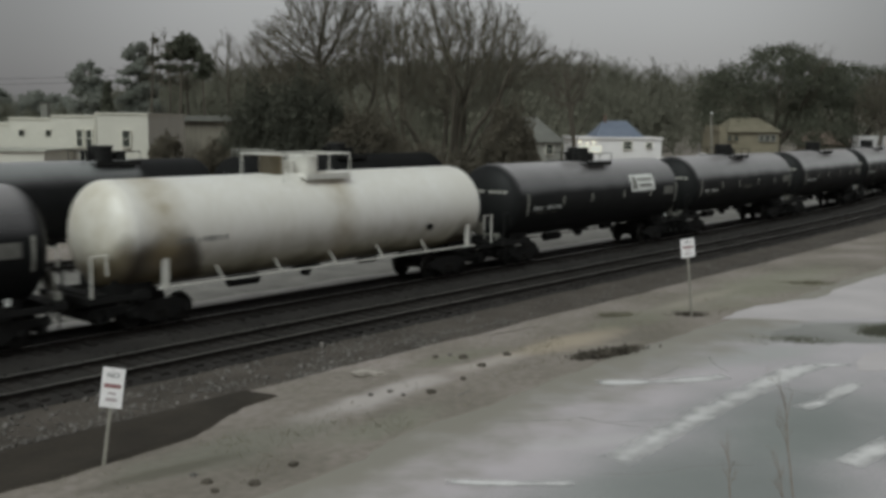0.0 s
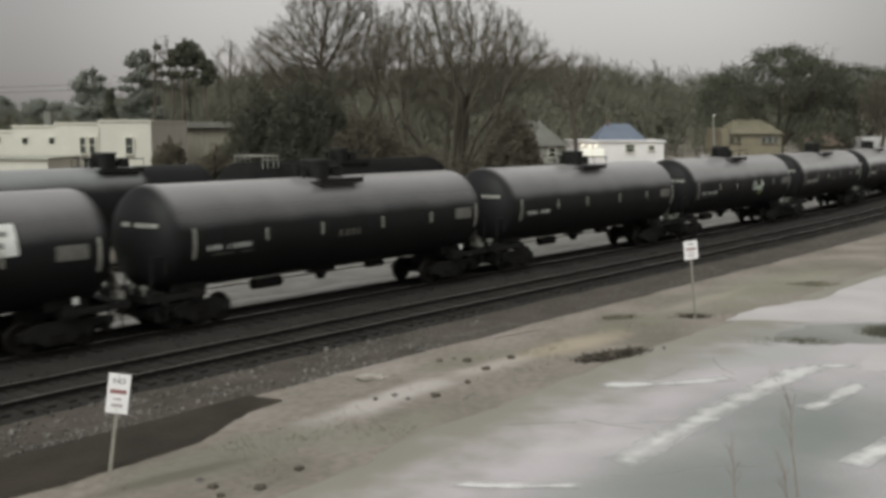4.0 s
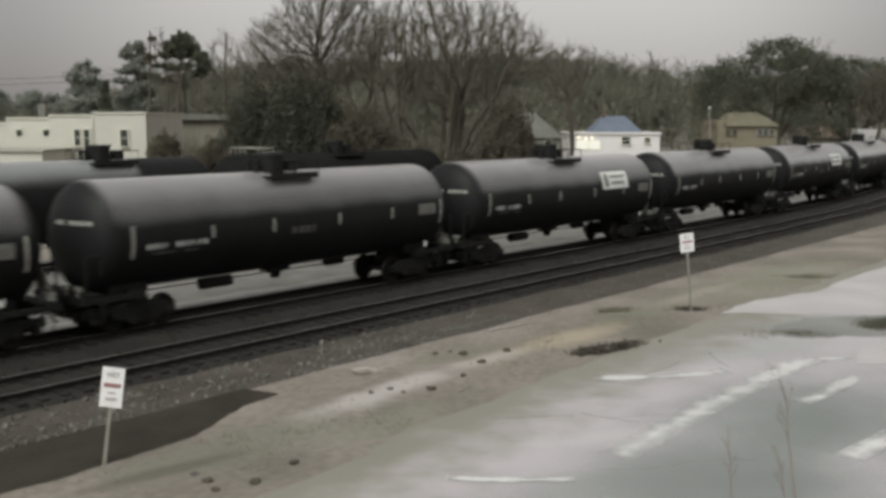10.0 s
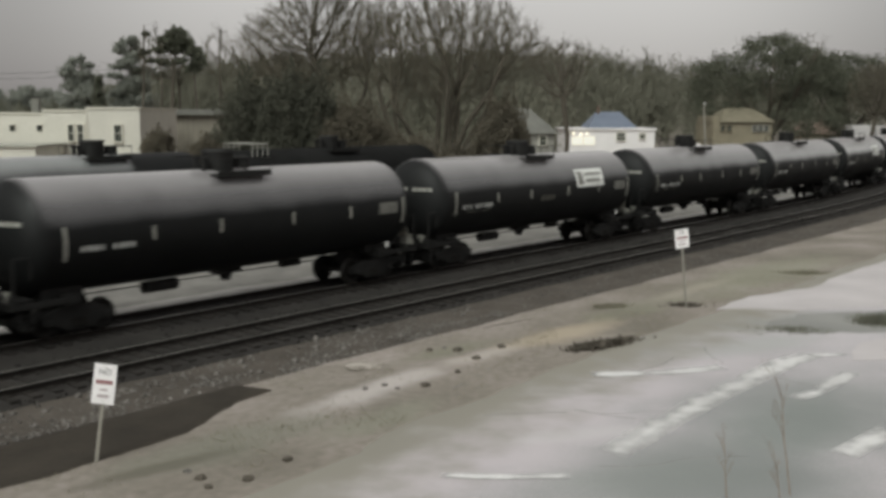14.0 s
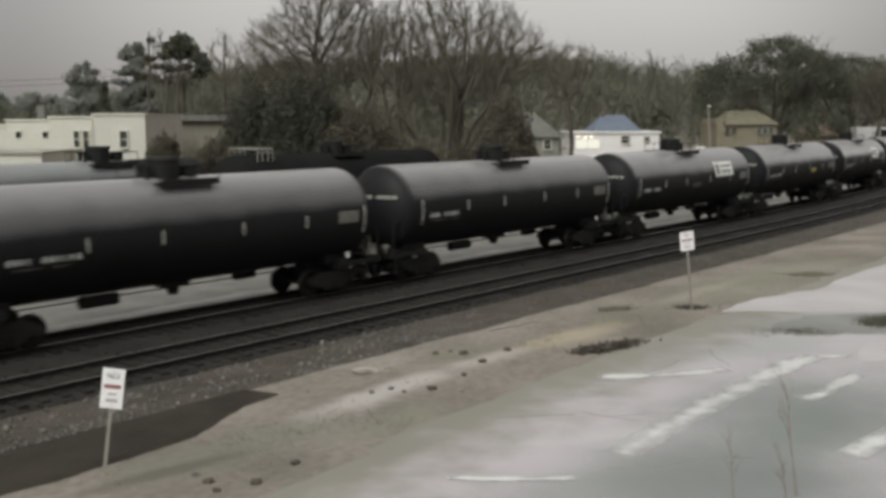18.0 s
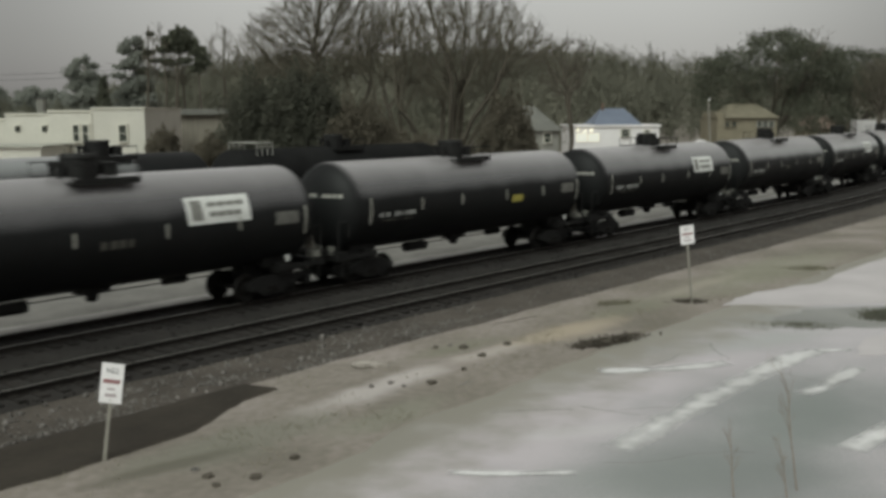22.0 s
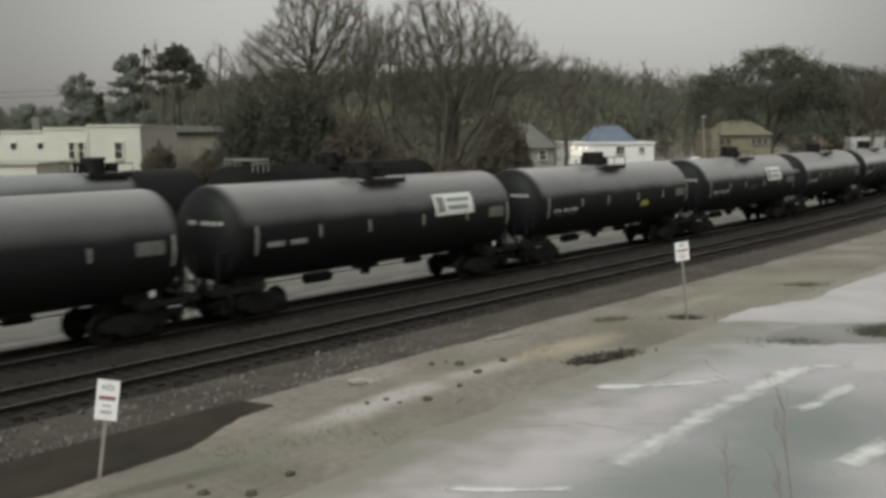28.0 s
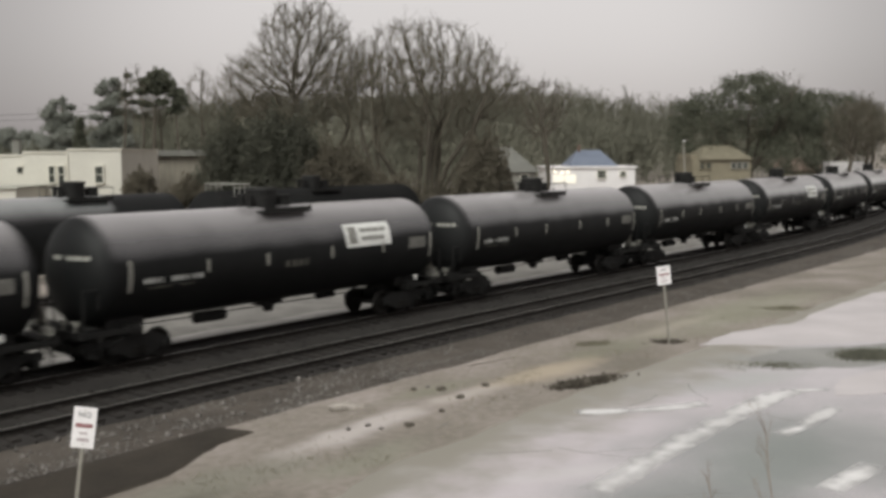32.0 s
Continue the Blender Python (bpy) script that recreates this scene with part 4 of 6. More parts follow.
def truck_parts(car, x):
    t = piece("truck", "truck", lambda: Geo().box((0, 0, 0.6), (0.42, 1.95, 0.3)).mesh("truck", M_STEEL), car, pose(x, 0, 0))
    for y, rz in ((-1.02, 0), (1.02, 180)):
        piece("side_frame", "side_frame", side_frame_mesh, t, pose(0, y, 0, 0, 0, rz))
        for k in (-0.16, 0.0, 0.16):
            piece("spring", "spring", lambda: Geo().tube((0, 0, 0.3), (0, 0, 0.52), 0.07, n=8).mesh("spring", M_WHEEL), t, pose(k, y * 1.09, 0))
    for dx in (-0.88, 0.88):
        piece("axle", "axle", lambda: Geo().tube((0, -1.1, 0), (0, 1.1, 0), 0.08, n=8).mesh("axle", M_WHEEL), t, pose(dx, 0, 0.458))
        for y, rz in ((-0.68, 0), (0.68, 180)):
            piece("wheel", "wheel", wheel_mesh, t, pose(dx, y, 0.458, 0, 0, rz))
        piece("bearing_cap", "bearingcap", lambda: Geo().tube((0, -1.2, 0), (0, -1.06, 0), 0.09, n=12).mesh("bearing_cap", M_STEEL), t, pose(dx, 0, 0.47))


def tank_car(length, half, key, label, decals=(), guard=False, dome=-0.2, group="tank cars of the passing train"):
    white = key == "white"
    paint = {"white": M_WHITE, "black": M_BLACK, "parked": M_PARKED, "dull": M_DULLBLACK}[key]
    trim = M_STEEL
    hand = M_WHITESTEEL if white else M_STEEL
    car = tagged(new("tank_car"), label, "tank car", group)
    r = R_TANK
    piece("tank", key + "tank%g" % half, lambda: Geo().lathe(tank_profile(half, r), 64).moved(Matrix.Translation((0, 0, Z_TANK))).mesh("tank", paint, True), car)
    tx, end = half - 1.95, length / 2 - 0.42
    for sg in (-1, 1):
        turn = pose(sg * (end - 1.2), 0, 0, 0, 0, 0 if sg > 0 else 180)
        piece("draft_sill", key + "sill", lambda: Geo().box((-0.1, 0, 0.98), (2.6, 0.62, 0.46)).mesh("draft_sill", trim), car, turn)
        piece("bolster", key + "bolster", lambda: Geo().box((-0.5, 0, 1.08), (0.4, 2.7, 0.34)).mesh("bolster", M_STEEL), car, turn)
        piece("saddle", key + "saddle", lambda: Geo().box((-0.45, 0, 1.36), (1.3, 1.9, 0.5)).mesh("saddle", M_STEEL), car, turn)
        piece("end_beam", key + "endbeam", lambda: Geo().box((1.22, 0, 1.1), (0.16, 2.8, 0.2)).mesh("end_beam", trim), car, turn)
        piece("end_walkway", key + "walkway", lambda: Geo().box((0.9, 0, 1.24), (0.5, 2.7, 0.05)).mesh("end_walkway", trim), car, turn)
        piece("coupler", "coupler", lambda: Geo().box((0, 0, 0.85), (0.5, 0.2, 0.24)).box((0.38, 0.05, 0.85), (0.34, 0.34, 0.28)).box((0.5, -0.13, 0.85), (0.14, 0.14, 0.26)).mesh("coupler", M_WHEEL), car, pose(sg * (end + 0.1), 0, 0, 0, 0, 0 if sg > 0 else 180))
        piece("air_hose", "hose", lambda: Geo().path([(1.3, -0.5, 0.85), (1.55, -0.45, 0.55), (1.75, -0.3, 0.45)], 0.03).mesh("air_hose", M_STEEL), car, turn)
        # rigging filled out with dark boxes to darken the gap between cars
        piece("brake_rigging", "rigging", lambda: Geo().box((0.3, 0, 0.62), (1.5, 1.5, 0.12)).box((0.1, -0.9, 0.66), (1.9, 0.1, 0.26)).box((0.1, 0.9, 0.66), (1.9, 0.1, 0.26)).box((0.75, 0, 0.5), (0.14, 2.3, 0.3)).tube((-0.9, -0.5, 0.45), (1.0, -0.5, 0.5), 0.05).tube((-0.9, 0.5, 0.45), (1.0, 0.5, 0.5), 0.05).mesh("brake_rigging", M_STEEL), car, turn)
        piece("cut_lever", "cutlever", lambda: Geo().path([(1.33, -1.32, 1.02), (1.36, -0.62, 0.98), (1.5, -0.42, 0.9), (1.5, -0.12, 0.95)], 0.022).mesh("cut_lever", M_STRIP), car, turn, "pale bare steel lever")
        piece("angle_cock", "anglecock", lambda: Geo().tube((1.2, -0.5, 0.86), (1.38, -0.5, 0.84), 0.06, n=8).box((1.3, -0.5, 0.93), (0.05, 0.2, 0.04)).mesh("angle_cock", M_STRIP), car, turn)
        for y in (-1.36, 1.36):
            piece("corner_post", key + "corner", lambda: Geo().path([(0, 0, 1.1), (0, 0, 2.4), (-0.5, 0, 2.4), (-0.5, 0, 1.8)], 0.035).mesh("corner_post", hand), car, pose(sg * (end - 0.02), y, 0, 0, 0, 0 if sg > 0 else 180))
            piece("sill_step", key + "step", lambda: Geo().path([(-0.2, 0, 0.95), (-0.2, 0, 0.45), (0.2, 0, 0.45), (0.2, 0, 0.95)], 0.025).mesh("sill_step", trim), car, pose(sg * (end - 0.35), y, 0))
            piece("side_sill", key + "sidesill", lambda: Geo().box((0, 0, 1.1), (1.9, 0.08, 0.16)).mesh("side_sill", trim), car, pose(sg * (end - 1.0), y, 0))
        truck_parts(car, sg * tx)
    piece("brake_wheel", "brakewheel", lambda: Geo().tube((0, 0, 0), (0.04, 0, 0), 0.28, n=20).mesh("brake_wheel", M_POST), car, pose(end - 0.15, -0.8, 1.8))
    piece("brake_cylinder", "brakecyl", lambda: Geo().tube((-0.5, 0.3, 0.95), (0.35, 0.3, 0.95), 0.16, n=12).mesh("brake_cylinder", M_STEEL), car, pose(half * 0.4, 0, 0))
    piece("air_tank", "airtank", lambda: Geo().tube((-0.6, -0.3, 0.93), (0.6, -0.3, 0.93), 0.19, n=12).mesh("air_tank", M_STEEL), car, pose(-half * 0.35, 0, 0))
    piece("brake_rod", "brakerod%g" % half, lambda: Geo().tube((-half + 2, 0.2, 0.9), (half - 2, 0.2, 0.9), 0.025, n=6).mesh("brake_rod", M_STEEL), car)
    piece("bottom_outlet", "outlet", lambda: Geo().tube((0, 0, 0.72), (0, 0, 1.22), 0.16, 0.3, 12).box((0, 0, 1.05), (1.0, 0.5, 0.14)).mesh("bottom_outlet", M_STEEL), car)

    # manway on top, its platforms and rails
    top = Z_TANK + r
    metal = M_WHITESTEEL if white else M_STEEL
    piece("manway", key + "manway", lambda: Geo().tube((0, 0, -0.1), (0, 0, 0.56), 0.52, n=24).tube((0, 0, 0.56), (0, 0, 0.66), 0.56, 0.5, n=24).box((0.5, 0, 0.6), (0.25, 0.14, 0.12)).mesh("manway", metal), car, pose(dome, 0, top - 0.02))
    for vx, vy in ((-0.75, 0.15), (-0.75, -0.25)):
        piece("valve", key + "valve", lambda: Geo().tube((0, 0, -0.05), (0, 0, 0.3), 0.09, n=10).tube((0, 0, 0.3), (0, 0, 0.42), 0.13, n=10).mesh("valve", metal), car, pose(dome + vx, vy, top))
    for y in (-0.85, 0.85):
        piece("platform", key + "platform", lambda: Geo().box((0, 0, 0), (2.1, 0.6, 0.06)).mesh("platform", metal), car, pose(dome + 0.2, y, top - 0.16))
        piece("toe_board", key + "toe", lambda: Geo().box((0, 0, 0), (2.1, 0.04, 0.2)).mesh("toe_board", metal), car, pose(dome + 0.2, y * 1.36, top - 0.12))
        if not white:
            piece("safety_rail", key + "saferail", lambda: Geo().path([(-1.0, 0, -0.1), (-1.0, 0, 0.5), (1.2, 0, 0.5), (1.2, 0, -0.1)], 0.022).tube((0.1, 0, -0.1), (0.1, 0, 0.5), 0.02, n=6).mesh("safety_rail", M_STEEL), car, pose(dome + 0.1, y * 1.34, top - 0.12))
    if not white:
        piece("valve_housing", key + "valvehousing", lambda: Geo().tube((0, 0, -0.1), (0, 0, 0.34), 0.3, 0.28, 16).tube((0, 0, 0.34), (0, 0, 0.4), 0.32, 0.26, 16).mesh("valve_housing", metal), car, pose(dome + 0.95, 0, top - 0.02))
    piece("top_ladder", key + "topladder", lambda: ladder_geo(r, trim), car, pose(dome + 0.2, 0, 0))
    if guard:
        hw, hz = (1.55, 0.66) if white else (0.5, 0.32)
        mid = dome - (0.3 if white else 5.8)
        gm = M_WHITESTEEL if white else M_STRIP
        for y in (-1.12, 1.12):
            for x in (-hw, -hw * 0.35, hw * 0.35, hw):
                piece("rail_post", key + "rpost", lambda: Geo().tube((0, 0, -0.3), (0, 0, hz), 0.024, n=6).mesh("rail_post", gm), car, pose(mid + x, y, top))
            for z in ((hz,) if white else (hz, hz * 0.45)):
                piece("guard_rail", key + "grail", lambda: Geo().tube((-hw, 0, 0), (hw, 0, 0), 0.024, n=6).mesh("guard_rail", gm), car, pose(mid, y, top + z))
        for x in (-hw, hw):
            piece("end_guard", key + "gend", lambda: Geo().tube((0, -1.12, 0), (0, 1.12, 0), 0.03, n=6).mesh("end_guard", gm), car, pose(mid + x, 0, top + hz))
        if white:
            piece("valve_box", "wvalvebox", lambda: Geo().tube((0, 0, -0.05), (0, 0, 0.62), 0.42, n=20).mesh("valve_box", M_WHITE), car, pose(dome - 1.45, 0, top))
    if not white:
        # white plate added to stand in for a bright glint
        piece("card_plate", "cardplate", lambda: Geo().box((0, 0, 0), (0.16, 0.02, 0.2)).mesh("card_plate", M_DECAL), car, pose(half - 1.55, -1.42, 1.42), "small white plate added for a bright glint")
        piece("card_bracket", "cardbracket", lambda: Geo().box((0, 0, 0), (0.1, 0.2, 0.36)).mesh("card_bracket", M_STEEL), car, pose(half - 1.55, -1.3, 1.3))
        piece("brake_housing", "brakehousing", lambda: Geo().box((0, 0, 0), (0.26, 0.42, 0.32)).box((-0.05, -0.3, 0.05), (0.12, 0.2, 0.16)).tube((0, 0, 0.1), (0, 0, 0.42), 0.05, n=8).mesh("brake_housing", M_STRIP), car, pose(end - 0.02, -0.95, 1.3), "pale brake housing")
        # pale brackets added to stand in for glints at the car's end
        for y in (-1.0, -0.35):
            piece("rail_bracket", "railbracket", lambda: Geo().box((0, 0, 0), (0.05, 0.34, 0.1)).box((0, 0, -0.22), (0.04, 0.06, 0.4)).mesh("rail_bracket", M_STRIP), car, pose(-end - 0.02, y, 1.45), "pale bracket added for a bright glint")
    for d in decals:
        d(car)
    return car


def ladder_geo(r, material):
    """A curved ladder from the flank up to the platform, on the far side."""
    g = Geo()
    for x in (-0.2, 0.2):
        pts = [(x, (r + 0.1) * math.cos(radians(a)), Z_TANK + (r + 0.1) * math.sin(radians(a))) for a in range(-20, 71, 15)]
        g.path(pts, 0.025, 5)
    for a in range(-15, 70, 12):
        g.tube((-0.2, (r + 0.1) * math.cos(radians(a)), Z_TANK + (r + 0.1) * math.sin(radians(a))), (0.2, (r + 0.1) * math.cos(radians(a)), Z_TANK + (r + 0.1) * math.sin(radians(a))), 0.018, n=5)
    return g.mesh("top_ladder", material)


def plate(name, x0, x1, a0, a1, material, lift=0.012, label=""):
    def put(car):
        return piece(name, "%s%g %g %g %g" % (name, x0, x1, a0, a1), lambda: side_plate(x0, x1, a0, a1, R_TANK, lift).mesh(name, material), car, label=label)
    return put


def head_label(car):
    """A row of small pale stencilled marks on the curved end of the tank."""
    for k in range(7):
        if k == 4:
            continue
        y, z = -1.15 + 0.21 * k, 0.5
        r = math.hypot(y, z)
        c = math.sqrt(1 - (r / R_TANK) ** 2)
        x = -8.0 + 0.84 - 0.84 * c
        out = Vector((-c / 0.84, y / R_TANK ** 2, z / R_TANK ** 2)).normalized()
        m = Matrix.Translation(Vector((x, y, Z_TANK + z)) + out * 0.012) @ out.to_track_quat("X", "Z").to_matrix().to_4x4()
        piece("end_mark", "endmark", lambda: Geo().box((0, 0, 0), (0.016, 0.17, 0.13)).mesh("end_mark", M_STRIP), car, m)


def placard(x0=2.35, x1=4.75):
    def put(car):
        b = plate("placard", x0, x1, 3, 33, M_DECAL, 0.012, "white reflective sheet with two dark text bars")(car)
        for k, (u0, u1, c0, c1) in enumerate(((0.32, 0.92, 21, 26), (0.34, 0.86, 10, 15.5), (0.06, 0.26, 7, 29))):
            for w in range(4 if k < 2 else 1):
                n = 4 if k < 2 else 1
                p0 = x0 + (x1 - x0) * (u0 + (u1 - u0) * w / n)
                p1 = x0 + (x1 - x0) * (u0 + (u1 - u0) * (w + 0.88) / n)
                piece("text_bar", "pb%d%d" % (k, w), lambda: side_plate(p0, p1, c0, c1, R_TANK, 0.018).mesh("text_bar", M_INK), b)
    return put


def stencil(x, gaps, a0=-12, a1=-6.5, material=None, size=0.2):
    """A row of unreadable stencilled marks."""
    def put(car):
        for k, ch in enumerate(gaps):
            if ch != " ":
                p = x + k * size
                w = size * (0.45, 0.72, 0.3, 0.64, 0.55)[(k * 7 + len(gaps)) % 5]
                piece("stencil_mark", "st%g%g%d%g" % (x, a0, k, w), lambda: side_plate(p, p + w, a0, a1, R_TANK, 0.01, 2).mesh("stencil_mark", material or M_GREYINK), car)
    return put


def scrawl(car):
    """Pale looping paint marks on the flank."""
    rng = random.Random(4)
    for k in range(30):
        green = k > 23
        x = 1.0 + 0.068 * (k % 24) + rng.uniform(-0.05, 0.05) + (1.0 if green else 0)
        a = rng.uniform(-19, -4) + (5 if k < 8 else 0) - (6 if green else 0)
        wide = k % 3 == 0
        part("scrawl_stroke", side_plate(x, x + (rng.uniform(0.2, 0.36) if wide else rng.uniform(0.05, 0.1)), a, a + (rng.uniform(1.5, 3.0) if wide else rng.uniform(5, 13)), R_TANK, 0.006 + 0.0012 * k, 4), M_SCRAWLGREEN if green else M_SCRAWL, car)


L_CAR, S_FIRST = 16.98, 5.5
LABEL = "black tank car with sky sheen painted along its tank top"
CARS = []  # each car and its centre along the line at the clock's zero


def build_train():
    strips = [plate("reflective_strip", x - 0.04, x + 0.04, -7, 7, M_STRIP) for x in (-3.85, -1.4, 1.6, 4.3)]
    strips += [plate("reflective_strip", x - 0.045, x + 0.045, -20, 13, M_STRIP) for x in (-6.67, 7.1)]
    common = strips + [plate("placard_board", 5.8, 6.75, -6, 8, M_BOARD, 0.03), head_label]
    marks = ["xxxx xxxxxx", "xxx xxxxx", "xxxx xxxx", "xxx xxxxxx"]
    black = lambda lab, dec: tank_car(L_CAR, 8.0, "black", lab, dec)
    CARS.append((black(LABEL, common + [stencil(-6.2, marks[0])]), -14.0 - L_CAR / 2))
    dirt = [stencil(-6.6, "xxxx xxxxxxx", -8, -2.5, M_INK, 0.16)]
    w = tank_car(19.5, 8.8, "white", "dirty white tank car with a railed platform on top", dirt, True, -0.1)
    for y in (-1.5, 1.5):
        part("side_walkway", Geo().box((0.4, y, 1.25), (15.2, 0.07, 0.055)), M_WHITESTEEL, w)
        for x in (-4.8, -2.4, 0.1, 2.5, 5.0):
            part("walkway_brace", Geo().tube((x, y, 1.27), (x - 0.15, y * 0.86, 1.72), 0.035, n=6), M_WHITESTEEL, w)
        for x in (-6.95, 7.5):
            part("side_post", Geo().box((x, y, 1.77), (0.22, 0.1, 1.1)), M_WHITESTEEL, w)
    part("flank_valve", Geo().tube((5.0, -1.5, 2.27), (5.0, -1.72, 2.22), 0.12, n=10), M_STEEL, w)
    CARS.append((w, (-14.0 + 5.5) / 2))
    sheets = {0, 5, 7, 10, 12, 14, 16, 19}
    for j in range(22):
        dec, lab = common + [stencil(-6.2, marks[j % 4])], LABEL
        if j % 4 != 2:
            dec.append(stencil(-6.0, "xxxxx xxx", -18, -15.5, M_DULLPLATE, 0.19))
        if j % 3 == 1:
            dec.append(stencil(-0.6, "xxxx", -12, -4, M_DULLPLATE, 0.3))
        if j in sheets:
            dec.append(placard())
            lab = "black tank car with a white sheet on its shoulder"
        if j in (11, 15):
            low = -12 if j == 11 else -18
            dec.append(plate("yellow_label", 2.0, 2.75, low, low + 10, M_YELLOW))
            lab = "black tank car with a small yellow label"
        if j == 3:
            dec.append(scrawl)
            lab = "black tank car with pale scrawled paint on its flank"
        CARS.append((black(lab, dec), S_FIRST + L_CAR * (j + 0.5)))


def build_parked():
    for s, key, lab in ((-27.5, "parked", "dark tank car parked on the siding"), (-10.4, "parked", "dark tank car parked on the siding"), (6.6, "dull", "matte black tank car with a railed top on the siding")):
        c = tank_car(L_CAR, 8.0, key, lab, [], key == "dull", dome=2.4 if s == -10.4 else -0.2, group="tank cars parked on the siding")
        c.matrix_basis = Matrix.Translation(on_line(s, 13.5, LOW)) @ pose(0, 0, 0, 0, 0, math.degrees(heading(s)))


build_train()
build_parked()


# ---- signs ----
def road_sign(x, y, lean, turn, size, post, label):
    z = land(x, y)
    s = tagged(new("warning_sign"), label, "sign", "signs along the verge")
    s.matrix_basis = pose(x, y, z - 0.05, 0, lean, turn)
    part("post", Geo().box((0, 0, post / 2), (0.06, 0.04, post)), M_POST, s)
    w, h = size
    panel = part("panel", Geo().box((0, -0.03, post - h / 2 + 0.04), (w, 0.01, h)), M_SIGN, s)
    for zz in (0.08, 0.92):
        part("bolt", Geo().tube((0, -0.04, post + 0.04 - h * zz), (0, -0.03, post + 0.04 - h * zz), 0.012, n=8), M_POST, panel)
    txt = bpy.data.curves.new("word", "FONT")
    txt.body, txt.size, txt.align_x, txt.extrude = "NO", h * 0.19, "CENTER", 0.002
    tmp = bpy.data.objects.new("word", txt)
    me = bpy.data.meshes.new_from_object(tmp)
    bpy.data.objects.remove(tmp)
    me.materials.clear()
    me.materials.append(M_SIGNINK)
    part("word", me, None, panel, m=pose(0, -0.038, post + 0.04 - h * 0.25, 90))
    for zz, hh, ww, mm in ((0.55, 0.1, 0.74, M_RED), (0.36, 0.05, 0.36, M_FAINT), (0.2, 0.08, 0.5, M_FAINT)):
        part("text_bar", Geo().box((0, -0.037, post + 0.04 - h + h * zz), (w * ww, 0.004, h * hh)), mm, panel)


road_sign(-5.81, 16.25, 8, 6, (0.37, 0.69), 1.73, "small white warning sign on a leaning thin post")
road_sign(7.48, 29.8, -6.5, 14, (0.45, 0.57), 2.42, "small white warning sign with faded lettering")


# ---- buildings ----
def window(parent, x, y, z, w, h, trim=None, panes=2):
    wd = part("window", Geo().box((x, y, z), (w, 0.1, h)), M_GLASS, parent)
    t = 0.09
    for sx in (-1, 1):
        part("window_frame", Geo().box((x + sx * (w / 2 + t / 2), y - 0.04, z), (t, 0.16, h + 2 * t)), trim or M_CAP, wd)
    part("window_head", Geo().box((x, y - 0.04, z + h / 2 + t / 2), (w, 0.16, t)), trim or M_CAP, wd)
    part("window_sill", Geo().box((x, y - 0.08, z - h / 2 - t / 2), (w + 0.1, 0.26, t)), trim or M_CAP, wd)
    if panes > 1:
        part("glazing_bar", Geo().box((x, y - 0.06, z), (w, 0.04, 0.05)), trim or M_CAP, wd)


def block(name, x0, x1, y0, y1, z0, z1, material, parent):
    return part(name, Geo().box(((x0 + x1) / 2, (y0 + y1) / 2, (z0 + z1) / 2), (x1 - x0, y1 - y0, z1 - z0)), material, parent)


def cream_building():
    b = tagged(new("store_building"), "long cream-painted block building with a stepped parapet", "building")
    b.matrix_basis = pose(-22.5, 75.0, 0, 0, 0, 2)
    z0 = land(-25, 76) - 0.6
    steps = ((-3.95, 0, 0.0, 6.4), (-7.2, -3.95, 0.12, 6.2), (-10.4, -7.2, 0.24, 5.98), (-30, -10.4, 0.36, 5.6))
    for x0, x1, y0, z in steps:
        block("wall", x0, x1, y0, 12, z0, z, M_CREAM, b)
        block("parapet_cap", x0, x1 + (0.1 if x1 == 0 else -0.02), y0 - 0.1, 12.1, z, z + 0.12, M_CAP, b)
    block("lower_wing", -30, -5.6, -6, -0.002, z0, 3.75, M_CREAM, b)
    block("wing_roof", -30, -5.4, -6.2, -0.004, 3.75, 3.87, M_TARROOF, b)
    for x in (-5.12, -4.42):
        window(b, x, 0.1, 4.6, 0.42, 1.2)
    window(b, -1.62, -0.02, 4.58, 0.55, 1.2)
    for x, y in ((-7.5, 0.22), (-9.5, 0.22), (-11.6, 0.34)):
        v = part("vent", Geo().box((x, y, 4.95), (0.34, 0.1, 0.42)), M_GLASS, b)
        part("vent_hood", Geo().box((x, y - 0.1, 5.2), (0.46, 0.28, 0.06)), M_CAP, v)
    part("downpipe", Geo().tube((-3.9, -0.06, z0), (-3.9, -0.06, 6.1), 0.05, n=8), M_CAP, b)
    u = block("roof_unit", -9.95, -9.4, 5.5, 6.2, 5.95, 7.3, M_GREYROOF, b)
    part("cowl", Geo().box((-9.675, 5.85, 7.34), (0.75, 0.9, 0.08)), M_STEEL, u)


def brown_shed():
    b = tagged(new("plank_shed"), "low grey-brown plank building behind dark bushes", "building")
    b.matrix_basis = pose(-25.0, 90, 0)
    z0 = land(-21, 90) - 0.5
    block("wall", 0, 13, 0, 8, z0, 6.2, M_BROWNWALL, b)
    block("roof", -0.4, 13.4, -0.5, 8.5, 6.2, 6.45, M_GREYROOF, b)
    block("door", 6, 7.1, -0.05, 0.02, z0, 4.4, M_BROWNROOF, b)
    for k in range(32):
        part("plank", Geo().box((0.2 + 0.405 * k, -0.018, (z0 + 6.2) / 2), (0.37, 0.03, 6.1 - z0)), M_BROWNWALL, b)
    block("eave_board", -0.4, 13.4, -0.56, -0.5, 5.95, 6.45, M_GREYROOF, b)


